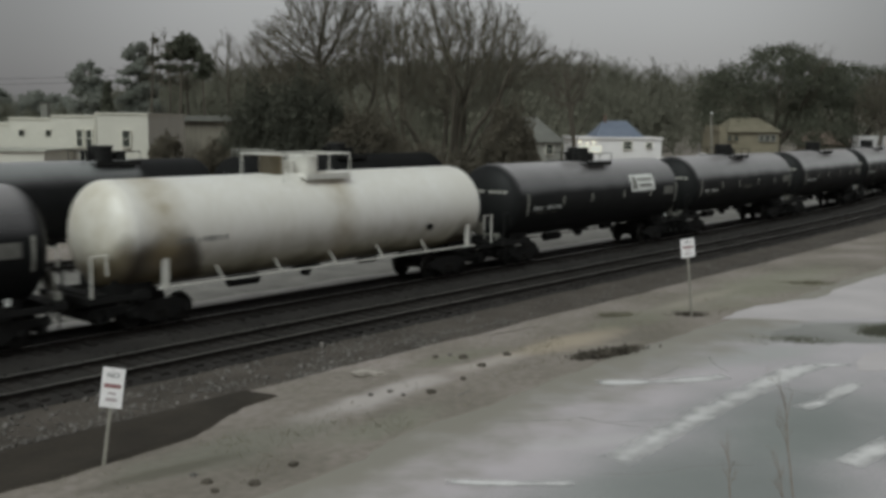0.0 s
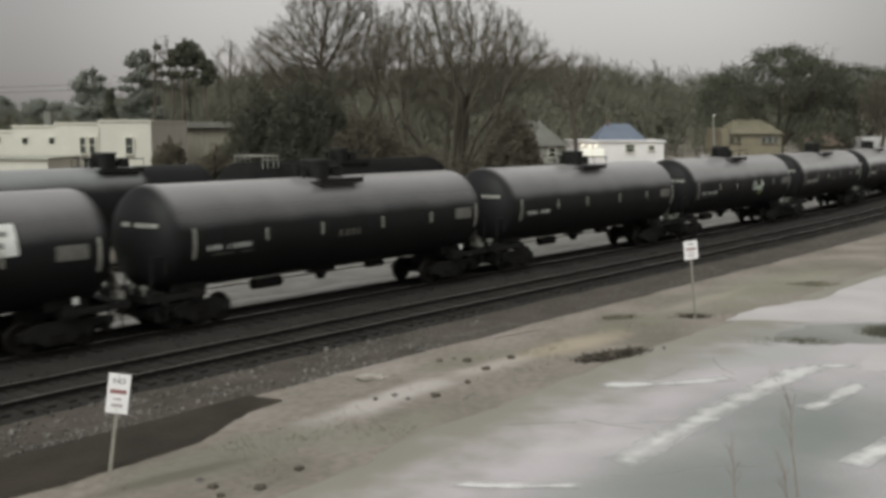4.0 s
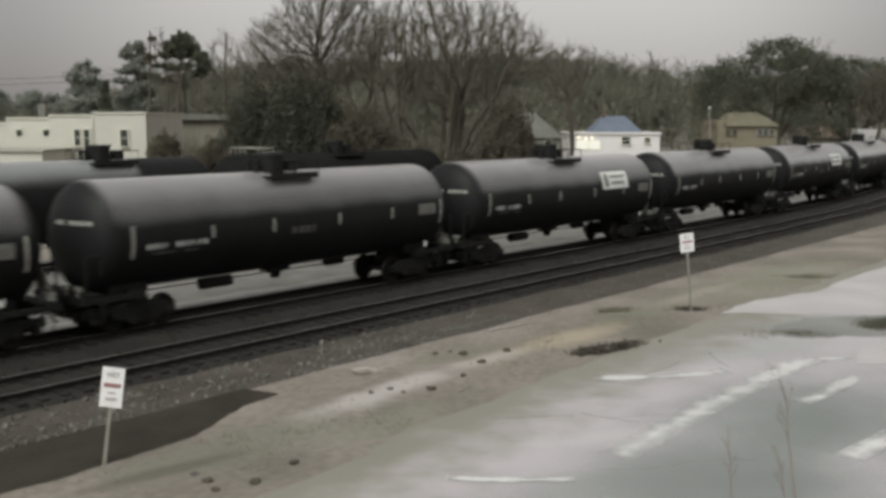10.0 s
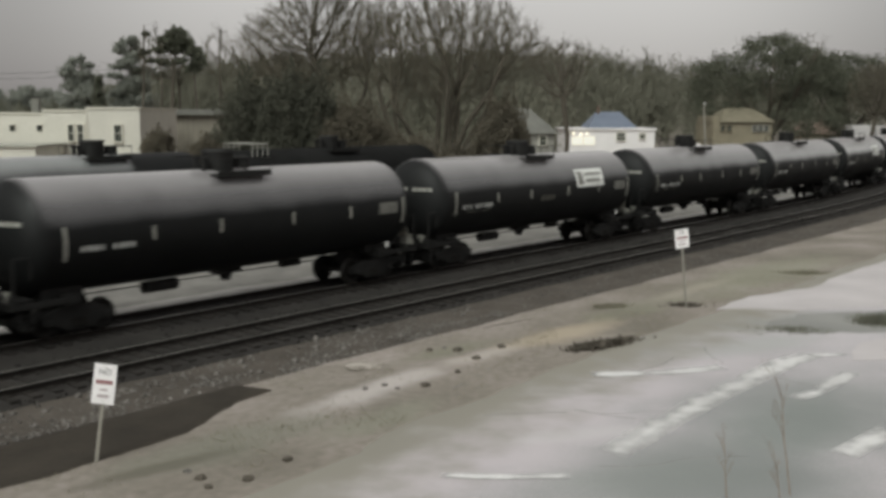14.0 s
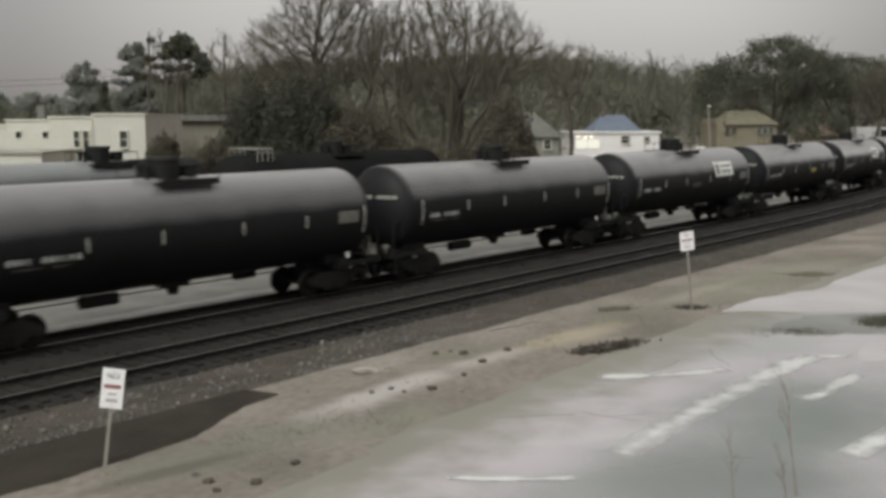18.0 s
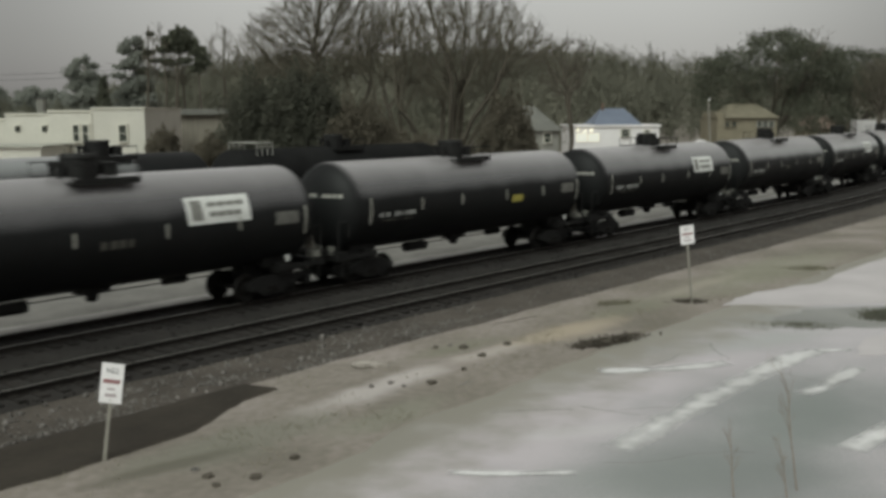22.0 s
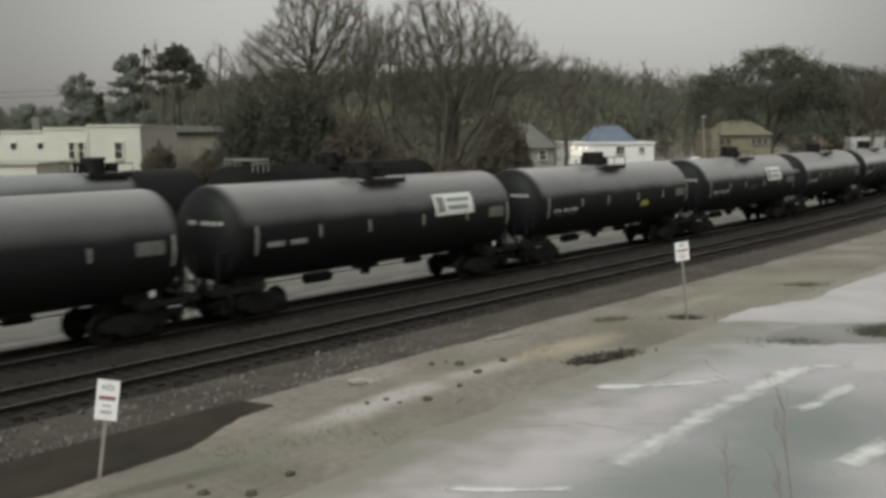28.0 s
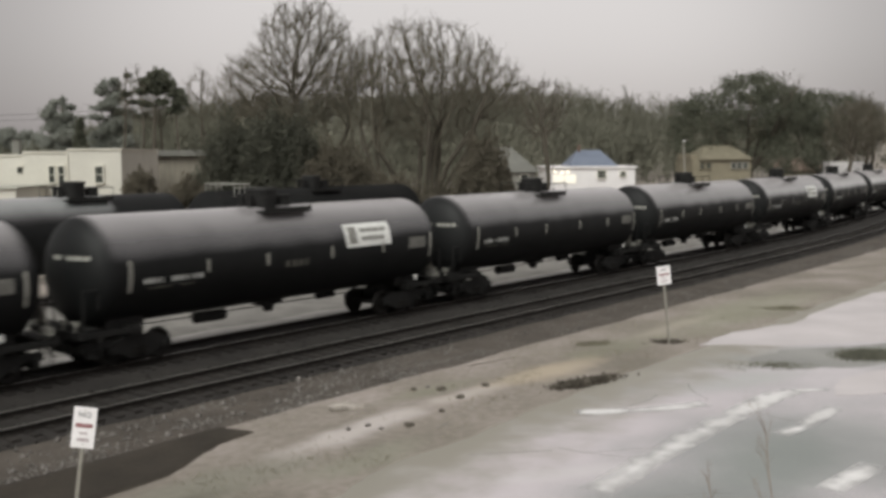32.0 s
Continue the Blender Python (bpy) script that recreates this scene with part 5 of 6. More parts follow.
def hip_roof(parent, x0, x1, y0, y1, z0, z1, inset, material, name="roof"):
    g, ym = Geo(), (y0 + y1) / 2
    g.v = [(x0, y0, z0), (x1, y0, z0), (x1, y1, z0), (x0, y1, z0), (x0 + inset, ym, z1), (x1 - inset, ym, z1)]
    g.f = [[0, 1, 5, 4], [1, 2, 5], [2, 3, 4, 5], [3, 0, 4], [3, 2, 1, 0]]
    return part(name, g, material, parent)


def blue_house():
    b = tagged(new("house"), "white flat-fronted house with a blue metal hipped roof", "house")
    b.matrix_basis = pose(19.2, 112, 0, 0, 0, 0)
    z0 = land(19, 114) - 0.5
    block("wall", -5.2, 4.7, 0, 9, z0, 4.4, M_HOUSE, b)
    block("fascia", -5.4, 4.9, -0.2, 9.2, 4.4, 4.62, M_HOUSE, b)
    hip_roof(b, -2.6, 2.9, 0.6, 8.4, 4.62, 6.45, 1.4, M_BLUEROOF)
    # glowing panel added to give a yellowish patch on the wall
    part("glow_panel", Geo().box((-3.3, -0.03, 3.2), (2.7, 0.08, 0.95)), M_WALLGLOW, b, "warm glowing panel added on the house front")
    for x in (-4.65, -3.3, -1.95):
        part("panel_post", Geo().box((x, -0.06, 3.2), (0.1, 0.1, 1.0)), M_HOUSE, b)
    window(b, 0.9, -0.02, 3.7, 0.9, 0.8)
    window(b, 3.3, -0.02, 3.75, 0.6, 0.5)
    block("chimney", -1.2, -0.9, 4, 4.3, 6.1, 7.1, M_BRICK, b)
    for x, z in ((-5.0, 3.95), (-4.4, 4.05), (-3.6, 3.9), (-2.9, 4.0)):
        part("porch_lamp", Geo().tube((x, -0.25, z), (x, -0.05, z), 0.1, 0.12, 10), M_LAMP, b, "lit yellow-white porch lamp")


def grey_house():
    b = tagged(new("house"), "small house with a weathered grey gable roof", "house")
    b.matrix_basis = pose(8.8, 100, 0, 0, 0, 10)
    z0 = land(9, 101) - 0.5
    block("wall", -1.8, 2.6, 0, 6, z0, 4.3, M_GREYWALL, b)
    g = Geo()
    g.v = [(-2.2, -0.4, 4.2), (3.0, -0.4, 4.2), (3.0, 6.4, 4.2), (-2.2, 6.4, 4.2), (-1.2, 3, 6.7), (0.8, 3, 6.7)]
    g.f = [[0, 1, 5, 4], [1, 2, 5], [2, 3, 4, 5], [3, 0, 4], [3, 2, 1, 0]]
    part("roof", g, M_GREYROOF, b)
    window(b, 1.4, -0.02, 3.5, 0.7, 0.9)


def tan_house():
    b = tagged(new("house"), "tan house with pale windows on the rise", "house")
    b.matrix_basis = pose(39.6, 132, 0, 0, 0, 4)
    z0 = land(40, 134) - 0.5
    block("wall", -3.9, 4.1, 0, 7, z0, 5.2, M_TAN, b)
    hip_roof(b, -3.0, 4.4, -0.4, 7.4, 5.2, 7.1, 1.8, M_TANROOF)
    block("gable", -4.0, -3.0, 0.2, 6, 5.2, 6.0, M_TAN, b)
    for x, trim in ((-2.6, M_TANROOF), (-1.7, M_TANROOF), (1.7, M_GREYWALL), (2.5, M_GREYWALL), (3.3, M_GREYWALL)):
        window(b, x, -0.02, 4.4, 0.5, 0.7, trim)
    c = tagged(new("house"), "low house with a brown shingle roof", "house")
    c.matrix_basis = pose(65.5, 172, 0, 0, 0, -4)
    z0 = land(65, 172) - 0.5
    block("wall", -3.6, 3.8, 0, 7, z0, 3.0, M_TAN, c)
    hip_roof(c, -4.0, 4.2, -0.4, 7.4, 3.0, 5.2, 1.5, M_BROWNROOF)


def white_trailer():
    b = tagged(new("box_trailer"), "white box trailer parked beyond the tracks", "trailer")
    b.matrix_basis = pose(63.5, 148, land(63, 148), 0, 0, 0)
    block("box", -2.8, 3.2, 0, 2.5, 1.1 - 0.2, 4.7 - land(63, 148), M_HOUSE, b)
    # black panel stands in for the shade inside an opening
    part("dark_panel", Geo().box((-0.6, -0.03, 2.6 - 0.2), (1.0, 0.06, 0.8)), M_STEEL, b)
    for x in (-1.8, 1.8):
        for y in (0.2, 2.3):
            part("wheel", Geo().tube((x, y - 0.15, 0.45), (x, y + 0.15, 0.45), 0.45, n=16), M_STEEL, b)
    block("chassis", -2.6, 3.0, 0.4, 2.1, 0.6, 0.9, M_STEEL, b)


def white_hut():
    b = tagged(new("hut"), "small white hut with a gabled roof beyond the tracks", "hut")
    z = land(31, 120)
    b.matrix_basis = pose(31.0, 120, z, 0, 0, 8)
    block("wall", -0.75, 0.75, 0, 1.8, -0.2, 1.75, M_HOUSE, b)
    g = Geo()
    g.v = [(-0.9, -0.15, 1.7), (0.9, -0.15, 1.7), (0.9, 1.95, 1.7), (-0.9, 1.95, 1.7), (0, -0.15, 2.35), (0, 1.95, 2.35)]
    g.f = [[0, 1, 4], [1, 2, 5, 4], [2, 3, 5], [3, 0, 4, 5], [3, 2, 1, 0]]
    part("roof", g, M_HOUSE, b)
    part("door", Geo().box((0, -0.03, 0.8), (0.7, 0.06, 1.6)), M_GREYWALL, b)


def parked_car():
    """A white saloon: lower body, cabin, glass, wheels."""
    c = tagged(new("car"), "white parked car half hidden behind the train", "car")
    c.matrix_basis = pose(26.6, 118, land(26.6, 118), 0, 0, 4)
    prof = [(-2.2, 0.35), (-2.2, 0.85), (-1.6, 0.95), (-0.9, 1.42), (0.7, 1.42), (1.35, 0.98), (2.1, 0.88), (2.25, 0.6), (2.2, 0.35)]
    g, n = Geo(), len(prof)
    for y in (0, 1.7):
        g.v += [Vector((x, y + (0.14 if z > 1.2 and y == 0 else -0.14 if z > 1.2 else 0), z)) for x, z in prof]
    g.f = [list(range(n)), [n + k for k in reversed(range(n))]] + [[k, n + k, n + (k + 1) % n, (k + 1) % n] for k in range(n)]
    part("body", g, M_HOUSE, c)
    for x0, x1 in ((-1.15, -0.2), (-0.1, 0.85)):
        part("side_glass", Geo().box(((x0 + x1) / 2, 0.04, 1.16), (x1 - x0, 0.04, 0.3)), M_GLASS, c)
    for x in (-1.4, 1.4):
        for y in (0.02, 1.68):
            w = part("wheel", Geo().tube((x, y - 0.1, 0.32), (x, y + 0.1, 0.32), 0.32, n=16), M_STEEL, c)
            part("hubcap", Geo().tube((x, y - 0.12, 0.32), (x, y - 0.1, 0.32), 0.18, n=12), M_POST, w)


def lamp_pole():
    b = tagged(new("utility_pole"), "pale leaning pole beside the tan house", "pole")
    b.matrix_basis = pose(34.2, 129, land(34, 129) - 0.3, 0, -4, 0)
    h = 7.9 - land(34, 129)
    part("pole", Geo().tube((0, 0, 0), (0, 0, h), 0.14, 0.1, 10), M_POST, b)
    part("lamp_head", Geo().box((0.08, -0.15, h), (0.26, 0.46, 0.2)), M_DECAL, b)


def power_line():
    for k, z in enumerate((8.6, 9.1)):
        g = Geo()
        pts = []
        for i in range(13):
            t = i / 12
            pts.append((-110 + 76 * t, 150 - 22 * t, z + 2.8 - 7 * t * (1 - t) * 0.5 + 0.2 * k))
        g.path(pts, 0.035, 4)
        tagged(part("overhead_cable", g, M_WIRE), "thin dark overhead cable against the sky", "cable", "overhead cables")
    for x, y in ((-110, 150), (-34, 128)):
        p = tagged(new("cable_pole"), "wooden pole carrying overhead cables", "pole", "cable poles")
        p.matrix_basis = pose(x, y, land(x, y) - 0.4)
        part("pole", Geo().tube((0, 0, 0), (0, 0, 12.4 - land(x, y)), 0.16, 0.11, 10), M_BARK, p)
        part("crossarm", Geo().box((0, 0, 11.9 - land(x, y)), (1.6, 0.12, 0.12)), M_BARK, p)


cream_building()
brown_shed()
blue_house()
grey_house()
tan_house()
white_trailer()
white_hut()
parked_car()
lamp_pole()
power_line()


# ---- trees ----
def grow(segs, p, d, length, r, level, rng, cfg):
    """A limb that bends upwards and forks, thinning to its tips; returns nothing, fills segs by level."""
    n = (7, 5, 4, 3, 2)[min(level, 4)]
    kids = cfg["kids"][level] if level < len(cfg["kids"]) else 0
    at = sorted(rng.uniform(cfg["first"][min(level, len(cfg["first"]) - 1)], 1.0) for _ in range(kids))
    step, tip = length / n, 0.35 if kids else 0.25
    for i in range(n):
        w = cfg["wiggle"]
        d = Vector((d.x + rng.uniform(-w, w), d.y + rng.uniform(-w, w), d.z + rng.uniform(-w, w) + cfg["up"])).normalized()
        q = p + d * step
        ra, rb = r * (1 - (1 - tip) * i / n), r * (1 - (1 - tip) * (i + 1) / n)
        segs[min(level, 2)].append((*p, *q, ra, rb))
        while at and at[0] <= (i + 1) / n:
            f = at.pop(0) * n - i
            c = p + d * step * f
            side = Vector((rng.uniform(-1, 1), rng.uniform(-1, 1), rng.uniform(-0.5, 0.7))).normalized()
            side = (side - d * side.dot(d)).normalized()
            a = radians(rng.uniform(*cfg["angle"]))
            nd = (d * math.cos(a) + side * math.sin(a)).normalized()
            grow(segs, c, nd, length * rng.uniform(*cfg["ratio"]) * (1.15 - 0.4 * (i + f) / n), max(rb * 0.55, cfg["fine"]), level + 1, rng, cfg)
        p = q


VASE = dict(kids=(12, 10, 7, 2), first=(0.34, 0.2, 0.2), wiggle=0.1, up=0.02, angle=(20, 50), ratio=(0.3, 0.44), fine=0.014)


def bare_tree(x, y, height, stems, seed, label, cfg, trunk, lean=(0, 0), spread=(5, 42), fork=0.2, twig=None, apart=0.0):
    rng = random.Random(seed)
    t = tagged(new("bare_tree"), label, "tree", "leafless trees")
    t.matrix_basis = pose(x, y, land(x, y) - 0.2)
    segs = ([], [], [])
    fh = height * fork
    part("trunk", Geo().tube((0, 0, 0), (lean[0] * fh, lean[1] * fh, fh), trunk * 1.35, trunk, 12), M_BARK, t, smooth=True)
    for k in range(stems):
        a = 2 * math.pi * (k + rng.uniform(-0.3, 0.3)) / stems
        tilt = radians(spread[0] + (spread[1] - spread[0]) * ((k * 0.618 + 0.5) % 1.0) ** 0.7) if stems > 1 else 0.03
        d = Vector((math.sin(tilt) * math.cos(a) + lean[0], math.sin(tilt) * math.sin(a) + lean[1], math.cos(tilt)))
        b = Vector((lean[0] * fh, lean[1] * fh, fh * 0.92)) + Vector((math.cos(a), math.sin(a), 0)) * ((apart or trunk * 0.5) if stems > 1 else 0)
        grow(segs, b, d.normalized(), (height - fh) * rng.uniform(0.9, 1.0) * (1 - 0.22 * (tilt / 0.9) ** 2), trunk * (0.5 if stems > 1 else 0.9), 0, rng, cfg)
        part("limb", tubes_mesh("limb", segs[0], M_BARK, 6), None, t)
        segs[0].clear()
    ob = part("crown", tubes_mesh("crown", segs[1] + segs[2], twig or M_TWIG, 3), None, t)
    ob["kind"] = "stuff"
    return t


def crown_points(rs, lobes, n, inner=0.3):
    """Points inside rounded lobes of (x, y, z, rx, ry, rz), closer together towards the rim."""
    out = []
    for cx, cy, cz, rx, ry, rz in lobes:
        d = rs.normal(size=(n, 3))
        d /= np.linalg.norm(d, axis=1, keepdims=True)
        out.append(np.array((cx, cy, cz)) + d * np.array((rx, ry, rz)) * rs.uniform(0.04, 1.0, (n, 1)) ** inner)
    return np.concatenate(out)


def reaching_tree(x, y, seed, label, stems, lobes, n, step=0.34, tip=0.02, twigs=4, twig_len=(0.35, 1.0), lift=0.34, twig=None):
    """A leafless tree whose limbs branch towards points in its crown. stems: rows of base x, base y, tilt, bearing in degrees, length."""
    rs = np.random.RandomState(seed)
    t = tagged(new("bare_tree"), label, "tree", "leafless trees")
    t.matrix_basis = pose(x, y, land(x, y) - 0.2)
    P, D, parent, stem_of = [], [], [], []
    for k, (bx, by, tilt, bearing, length) in enumerate(stems):
        a, c = radians(tilt), radians(bearing)
        d = np.array((math.sin(a) * math.cos(c), math.sin(a) * math.sin(c), math.cos(a)))
        p, last = np.array((bx, by, 0.0)), -1
        for i in range(int(length / step)):
            P.append(p)
            D.append(d)
            parent.append(last)
            stem_of.append(k)
            last = len(P) - 1
            d = d + rs.normal(size=3) * 0.05 + np.array((0, 0, 0.012))
            d /= np.linalg.norm(d)
            p = p + d * step
    att = crown_points(rs, lobes, n)
    best = np.full(len(att), 1e9)
    who = np.zeros(len(att), dtype=int)

    def look_up(first):
        nonlocal best, who
        new_p = np.array(P[first:])
        for c in range(0, len(new_p), 400):
            dist = np.linalg.norm(att[:, None, :] - new_p[None, c:c + 400], axis=2)
            i = dist.argmin(1)
            near = dist[np.arange(len(att)), i]
            hit = near < best
            best[hit], who[hit] = near[hit], i[hit] + first + c

    look_up(0)
    kids = {}
    for turn in range(90):
        keep = best > step * 1.35
        att, best, who = att[keep], best[keep], who[keep]
        if len(att) < 10:
            break
        first = len(P)
        for i in np.unique(who[best < 5.0]):
            if kids.get(i, 0) > 2:
                continue
            v = att[who == i] - P[i]
            d = (v / np.linalg.norm(v, axis=1, keepdims=True)).mean(0) + D[i] * 0.9 + np.array((0, 0, lift)) + rs.normal(size=3) * 0.06
            d /= np.linalg.norm(d)
            kids[i] = kids.get(i, 0) + 1
            P.append(P[i] + d * step)
            D.append(d)
            parent.append(int(i))
            stem_of.append(stem_of[i])
        if len(P) == first:
            break
        look_up(first)
    area = np.zeros(len(P))
    tips = np.ones(len(P), dtype=bool)
    for i in range(len(P) - 1, -1, -1):
        if tips[i]:
            area[i] = tip ** 2.25
        if parent[i] >= 0:
            tips[parent[i]] = False
            area[parent[i]] += area[i]
    r = area ** (1 / 2.25)
    thick = [[] for _ in stems]
    fine = []
    for i, q in enumerate(parent):
        if q < 0:
            continue
        row = (*P[q], *P[i], min(r[q], r[i] * 1.25), r[i])
        if r[i] > 0.075:
            thick[stem_of[i]].append(row)
        else:
            fine.append(row)
        if r[i] < 0.06:
            for _ in range(twigs):
                d = D[i] + rs.normal(size=3) * 0.5 + np.array((0, 0, 0.45))
                d /= np.linalg.norm(d)
                m = P[i] + d * rs.uniform(*twig_len) * 0.5
                e = m + (d + rs.normal(size=3) * 0.3) * rs.uniform(*twig_len) * 0.5
                fine.append((*P[i], *m, tip * 0.55, tip * 0.45))
                fine.append((*m, *e, tip * 0.45, tip * 0.3))
    for rows in thick:
        if rows:
            part("limb", tubes_mesh("limb", rows, M_BARK, 7), None, t)
    part("crown", tubes_mesh("crown", fine, twig or M_TWIG, 3), None, t)["kind"] = "stuff"
    return t


FAN = [(0.5 * math.cos(2.4 * k), 0.5 * math.sin(2.4 * k), 4 + 40 * ((k * 0.618 + 0.3) % 1.0), math.degrees(2.4 * k), 7.6 + 2.2 * ((k * 0.37) % 1.0)) for k in range(14)]
reaching_tree(-0.1, 70, 21, "large leafless tree with many upswept stems and a rounded crown", FAN, [(0, 0, 11.3, 6.6, 5.6, 4.4), (0.2, 0, 10.8, 7.9, 5.6, 2.8)], 1750, twigs=3)
reaching_tree(-8.7, 73, 8, "tall leafless tree beside the large one", [(0, 0, 2, 0, 10.5), (0.5, 0.2, 10, 165, 8.8), (0.3, -0.4, 14, 15, 8.6), (0.1, 0.3, 22, 190, 7.0), (0.2, 0.3, 20, 350, 7.4)], [(0.3, 0, 12.9, 3.7, 3.6, 3.5), (-2.0, 0, 10.7, 3.9, 3.2, 2.0), (-1.0, 0, 8.6, 4.4, 3.2, 1.8), (2.0, 0, 11.0, 3.6, 3.0, 2.2)], 850)
reaching_tree(11.5, 93, 12, "slender dark leafless tree by the houses", [(0, 0, 2, 0, 8.2), (0.1, 0.1, 7, 200, 8.2)], [(-0.2, 0, 10.3, 2.9, 2.6, 2.2), (-0.6, 0, 8.6, 2.2, 2.0, 1.8)], 260, tip=0.026, twigs=2, twig=M_BARK)
for k, (x, y, h) in enumerate(((57.0, 133, 13.6), (61.0, 138, 14.2), (65.5, 146, 14.6))):
    reaching_tree(x, y, 60 + k, "tall leafless tree at the edge of the woods", [(0, 0, 2, 40 * k, h * 0.5)], [(0, 0, h * 0.74, 3.4, 3.2, h * 0.27)], 800, tip=0.026)
for i, (x, y, h) in enumerate(((-28.6, 100, 12.8), (-26.6, 103, 12.0), (-23.3, 105, 13.2), (-20.6, 108, 12.5), (-17.5, 106, 11.6), (-15.2, 99, 10.4), (15.0, 128, 11.5), (-13.0, 92, 10.5))):
    reaching_tree(x, y, 40 + i, "thin leafless tree behind the buildings", [(0, 0, 3, 70 * i, h * 0.6), (0.1, 0.1, 8, 70 * i + 150, h * 0.52)], [(0.3 * (-1) ** i, 0, h * 0.78, 1.9, 1.8, h * 0.22)], 330, step=0.42, tip=0.022)


def blob_points(rs, n, centre, radii, lumps):
    """Points spread through an uneven clump."""
    c, r = np.array(centre), np.array(radii)
    d = rs.normal(size=(n, 3))
    d /= np.linalg.norm(d, axis=1, keepdims=True)
    k = np.array([0.78 + lumps * noise.noise((v[0] * 2.2 + c[0], v[1] * 2.2 + c[1], v[2] * 2.2)) for v in d])
    return c + d * r * (k * rs.uniform(0.35, 1.0, n) ** 0.45)[:, None]


def bush(x, y, w, depth, h, seed, label, n=5200, material=None, size=0.125, category="bush"):
    rs = np.random.RandomState(seed)
    rng = random.Random(seed)
    b = tagged(new("bush"), label, category, "bushes beyond the tracks")
    z = land(x, y)
    b.matrix_basis = pose(x, y, z - 0.15)
    segs = []
    for k in range(26):
        a, t = rng.uniform(0, 6.28), rng.uniform(0.1, 0.9)
        segs.append((0, 0, 0, math.cos(a) * w * 0.4 * t, math.sin(a) * depth * 0.4 * t, h * rng.uniform(0.5, 0.9), 0.06, 0.015))
    part("stem_frame", tubes_mesh("stem_frame", segs, M_BARK, 4), None, b)["kind"] = "stuff"
    pts = np.concatenate([blob_points(rs, n // 3, (rng.uniform(-0.25, 0.25) * w, 0, h * rng.uniform(0.35, 0.6)), (w * rng.uniform(0.32, 0.5), depth * 0.5, h * rng.uniform(0.36, 0.52)), 0.5) for _ in range(3)])
    pts[:, 2] = np.abs(pts[:, 2])
    ob = part("foliage", leaves_mesh("foliage", pts, size, material or M_BRUSH, rs, 0.55), None, b)
    ob["kind"] = "stuff"
    return b


bush(-12.4, 66, 6.5, 4, 8.2, 1, "tall dark evergreen bush beyond the tracks", 25500, M_NEEDLE)
bush(-9.2, 65, 6.0, 4, 9.4, 11, "tall dark evergreen bush beyond the tracks", 25500, M_NEEDLE)
bush(-6.0, 64.5, 5.6, 4, 8.4, 2, "dense dark brush beneath the large tree", 20400)
bush(-2.6, 64, 6.5, 4, 6.2, 3, "dense dark brush beneath the large tree", 20400)
bush(1.2, 65, 5.0, 4, 6.2, 14, "dense dark brush beneath the large tree", 20400)
bush(3.2, 65, 4.6, 4, 8.8, 4, "rounded dark bush beyond the tracks", 23800)
bush(4.9, 66, 3.2, 4, 6.6, 5, "rounded dark bush beyond the tracks", 15300)
bush(-16.0, 69, 4.0, 3, 4.2, 6, "low dark bush beside the plank building", 13600)
bush(-19.4, 70, 3.0, 3, 4.6, 7, "low dark bush beside the plank building", 11900)
bush(-13.8, 71, 4.4, 3, 5.6, 8, "dark bush beside the plank building", 15300, M_NEEDLE)
bush(40, 126, 9, 3, 1.9, 9, "dark hedge in front of the tan house", 15300, size=0.26)
bush(55, 136, 12, 5, 3.6, 10, "dark hedge beside the tan house", 15300, size=0.26)


def evergreen(x, y, h, w, seed, label, conical=False, material=None, bare=0.3, n=110, size=0.2):
    rs, rng = np.random.RandomState(seed), random.Random(seed)
    t = tagged(new("evergreen_tree"), label, "tree", "evergreen trees")
    t.matrix_basis = pose(x, y, land(x, y) - 0.2)
    part("trunk", Geo().tube((0, 0, 0), (0.2, 0, h * 0.94), 0.22, 0.05, 8), M_BARK, t)
    segs, pts = [], []
    for k in range(n):
        f = bare + (1 - bare) * rng.random() ** 0.85
        z = h * f
        reach = w / 2 * ((1 - f) / (1 - bare) * 1.05 + 0.06 if conical else (1 - ((f - bare) / (1 - bare) * 1.6 - 0.6) ** 2) ** 0.5 * 0.95 + 0.08) * rng.uniform(0.45, 1.05)
        a = rng.uniform(0, 6.283)
        e = np.array((math.cos(a) * reach, math.sin(a) * reach, z + reach * rng.uniform(-0.1, 0.3)))
        segs.append((0.1, 0, z - reach * 0.15, *e, 0.05, 0.015))
        m = 90
        u = rs.uniform(0.45, 1.08, (m, 1))
        pts.append(e * u + np.array((0, 0, z)) * (1 - u) * 0.0 + (1 - u) * np.array((0.1, 0, z)) + rs.normal(size=(m, 3)) * (0.34, 0.34, 0.24))
    part("branch_frame", tubes_mesh("branch_frame", segs, M_BARK, 4), None, t)["kind"] = "stuff"
    ob = part("crown", leaves_mesh("crown", np.concatenate(pts), size, material or M_HAZENEEDLE, rs, 0.5), None, t)
    ob["kind"] = "stuff"
    return t


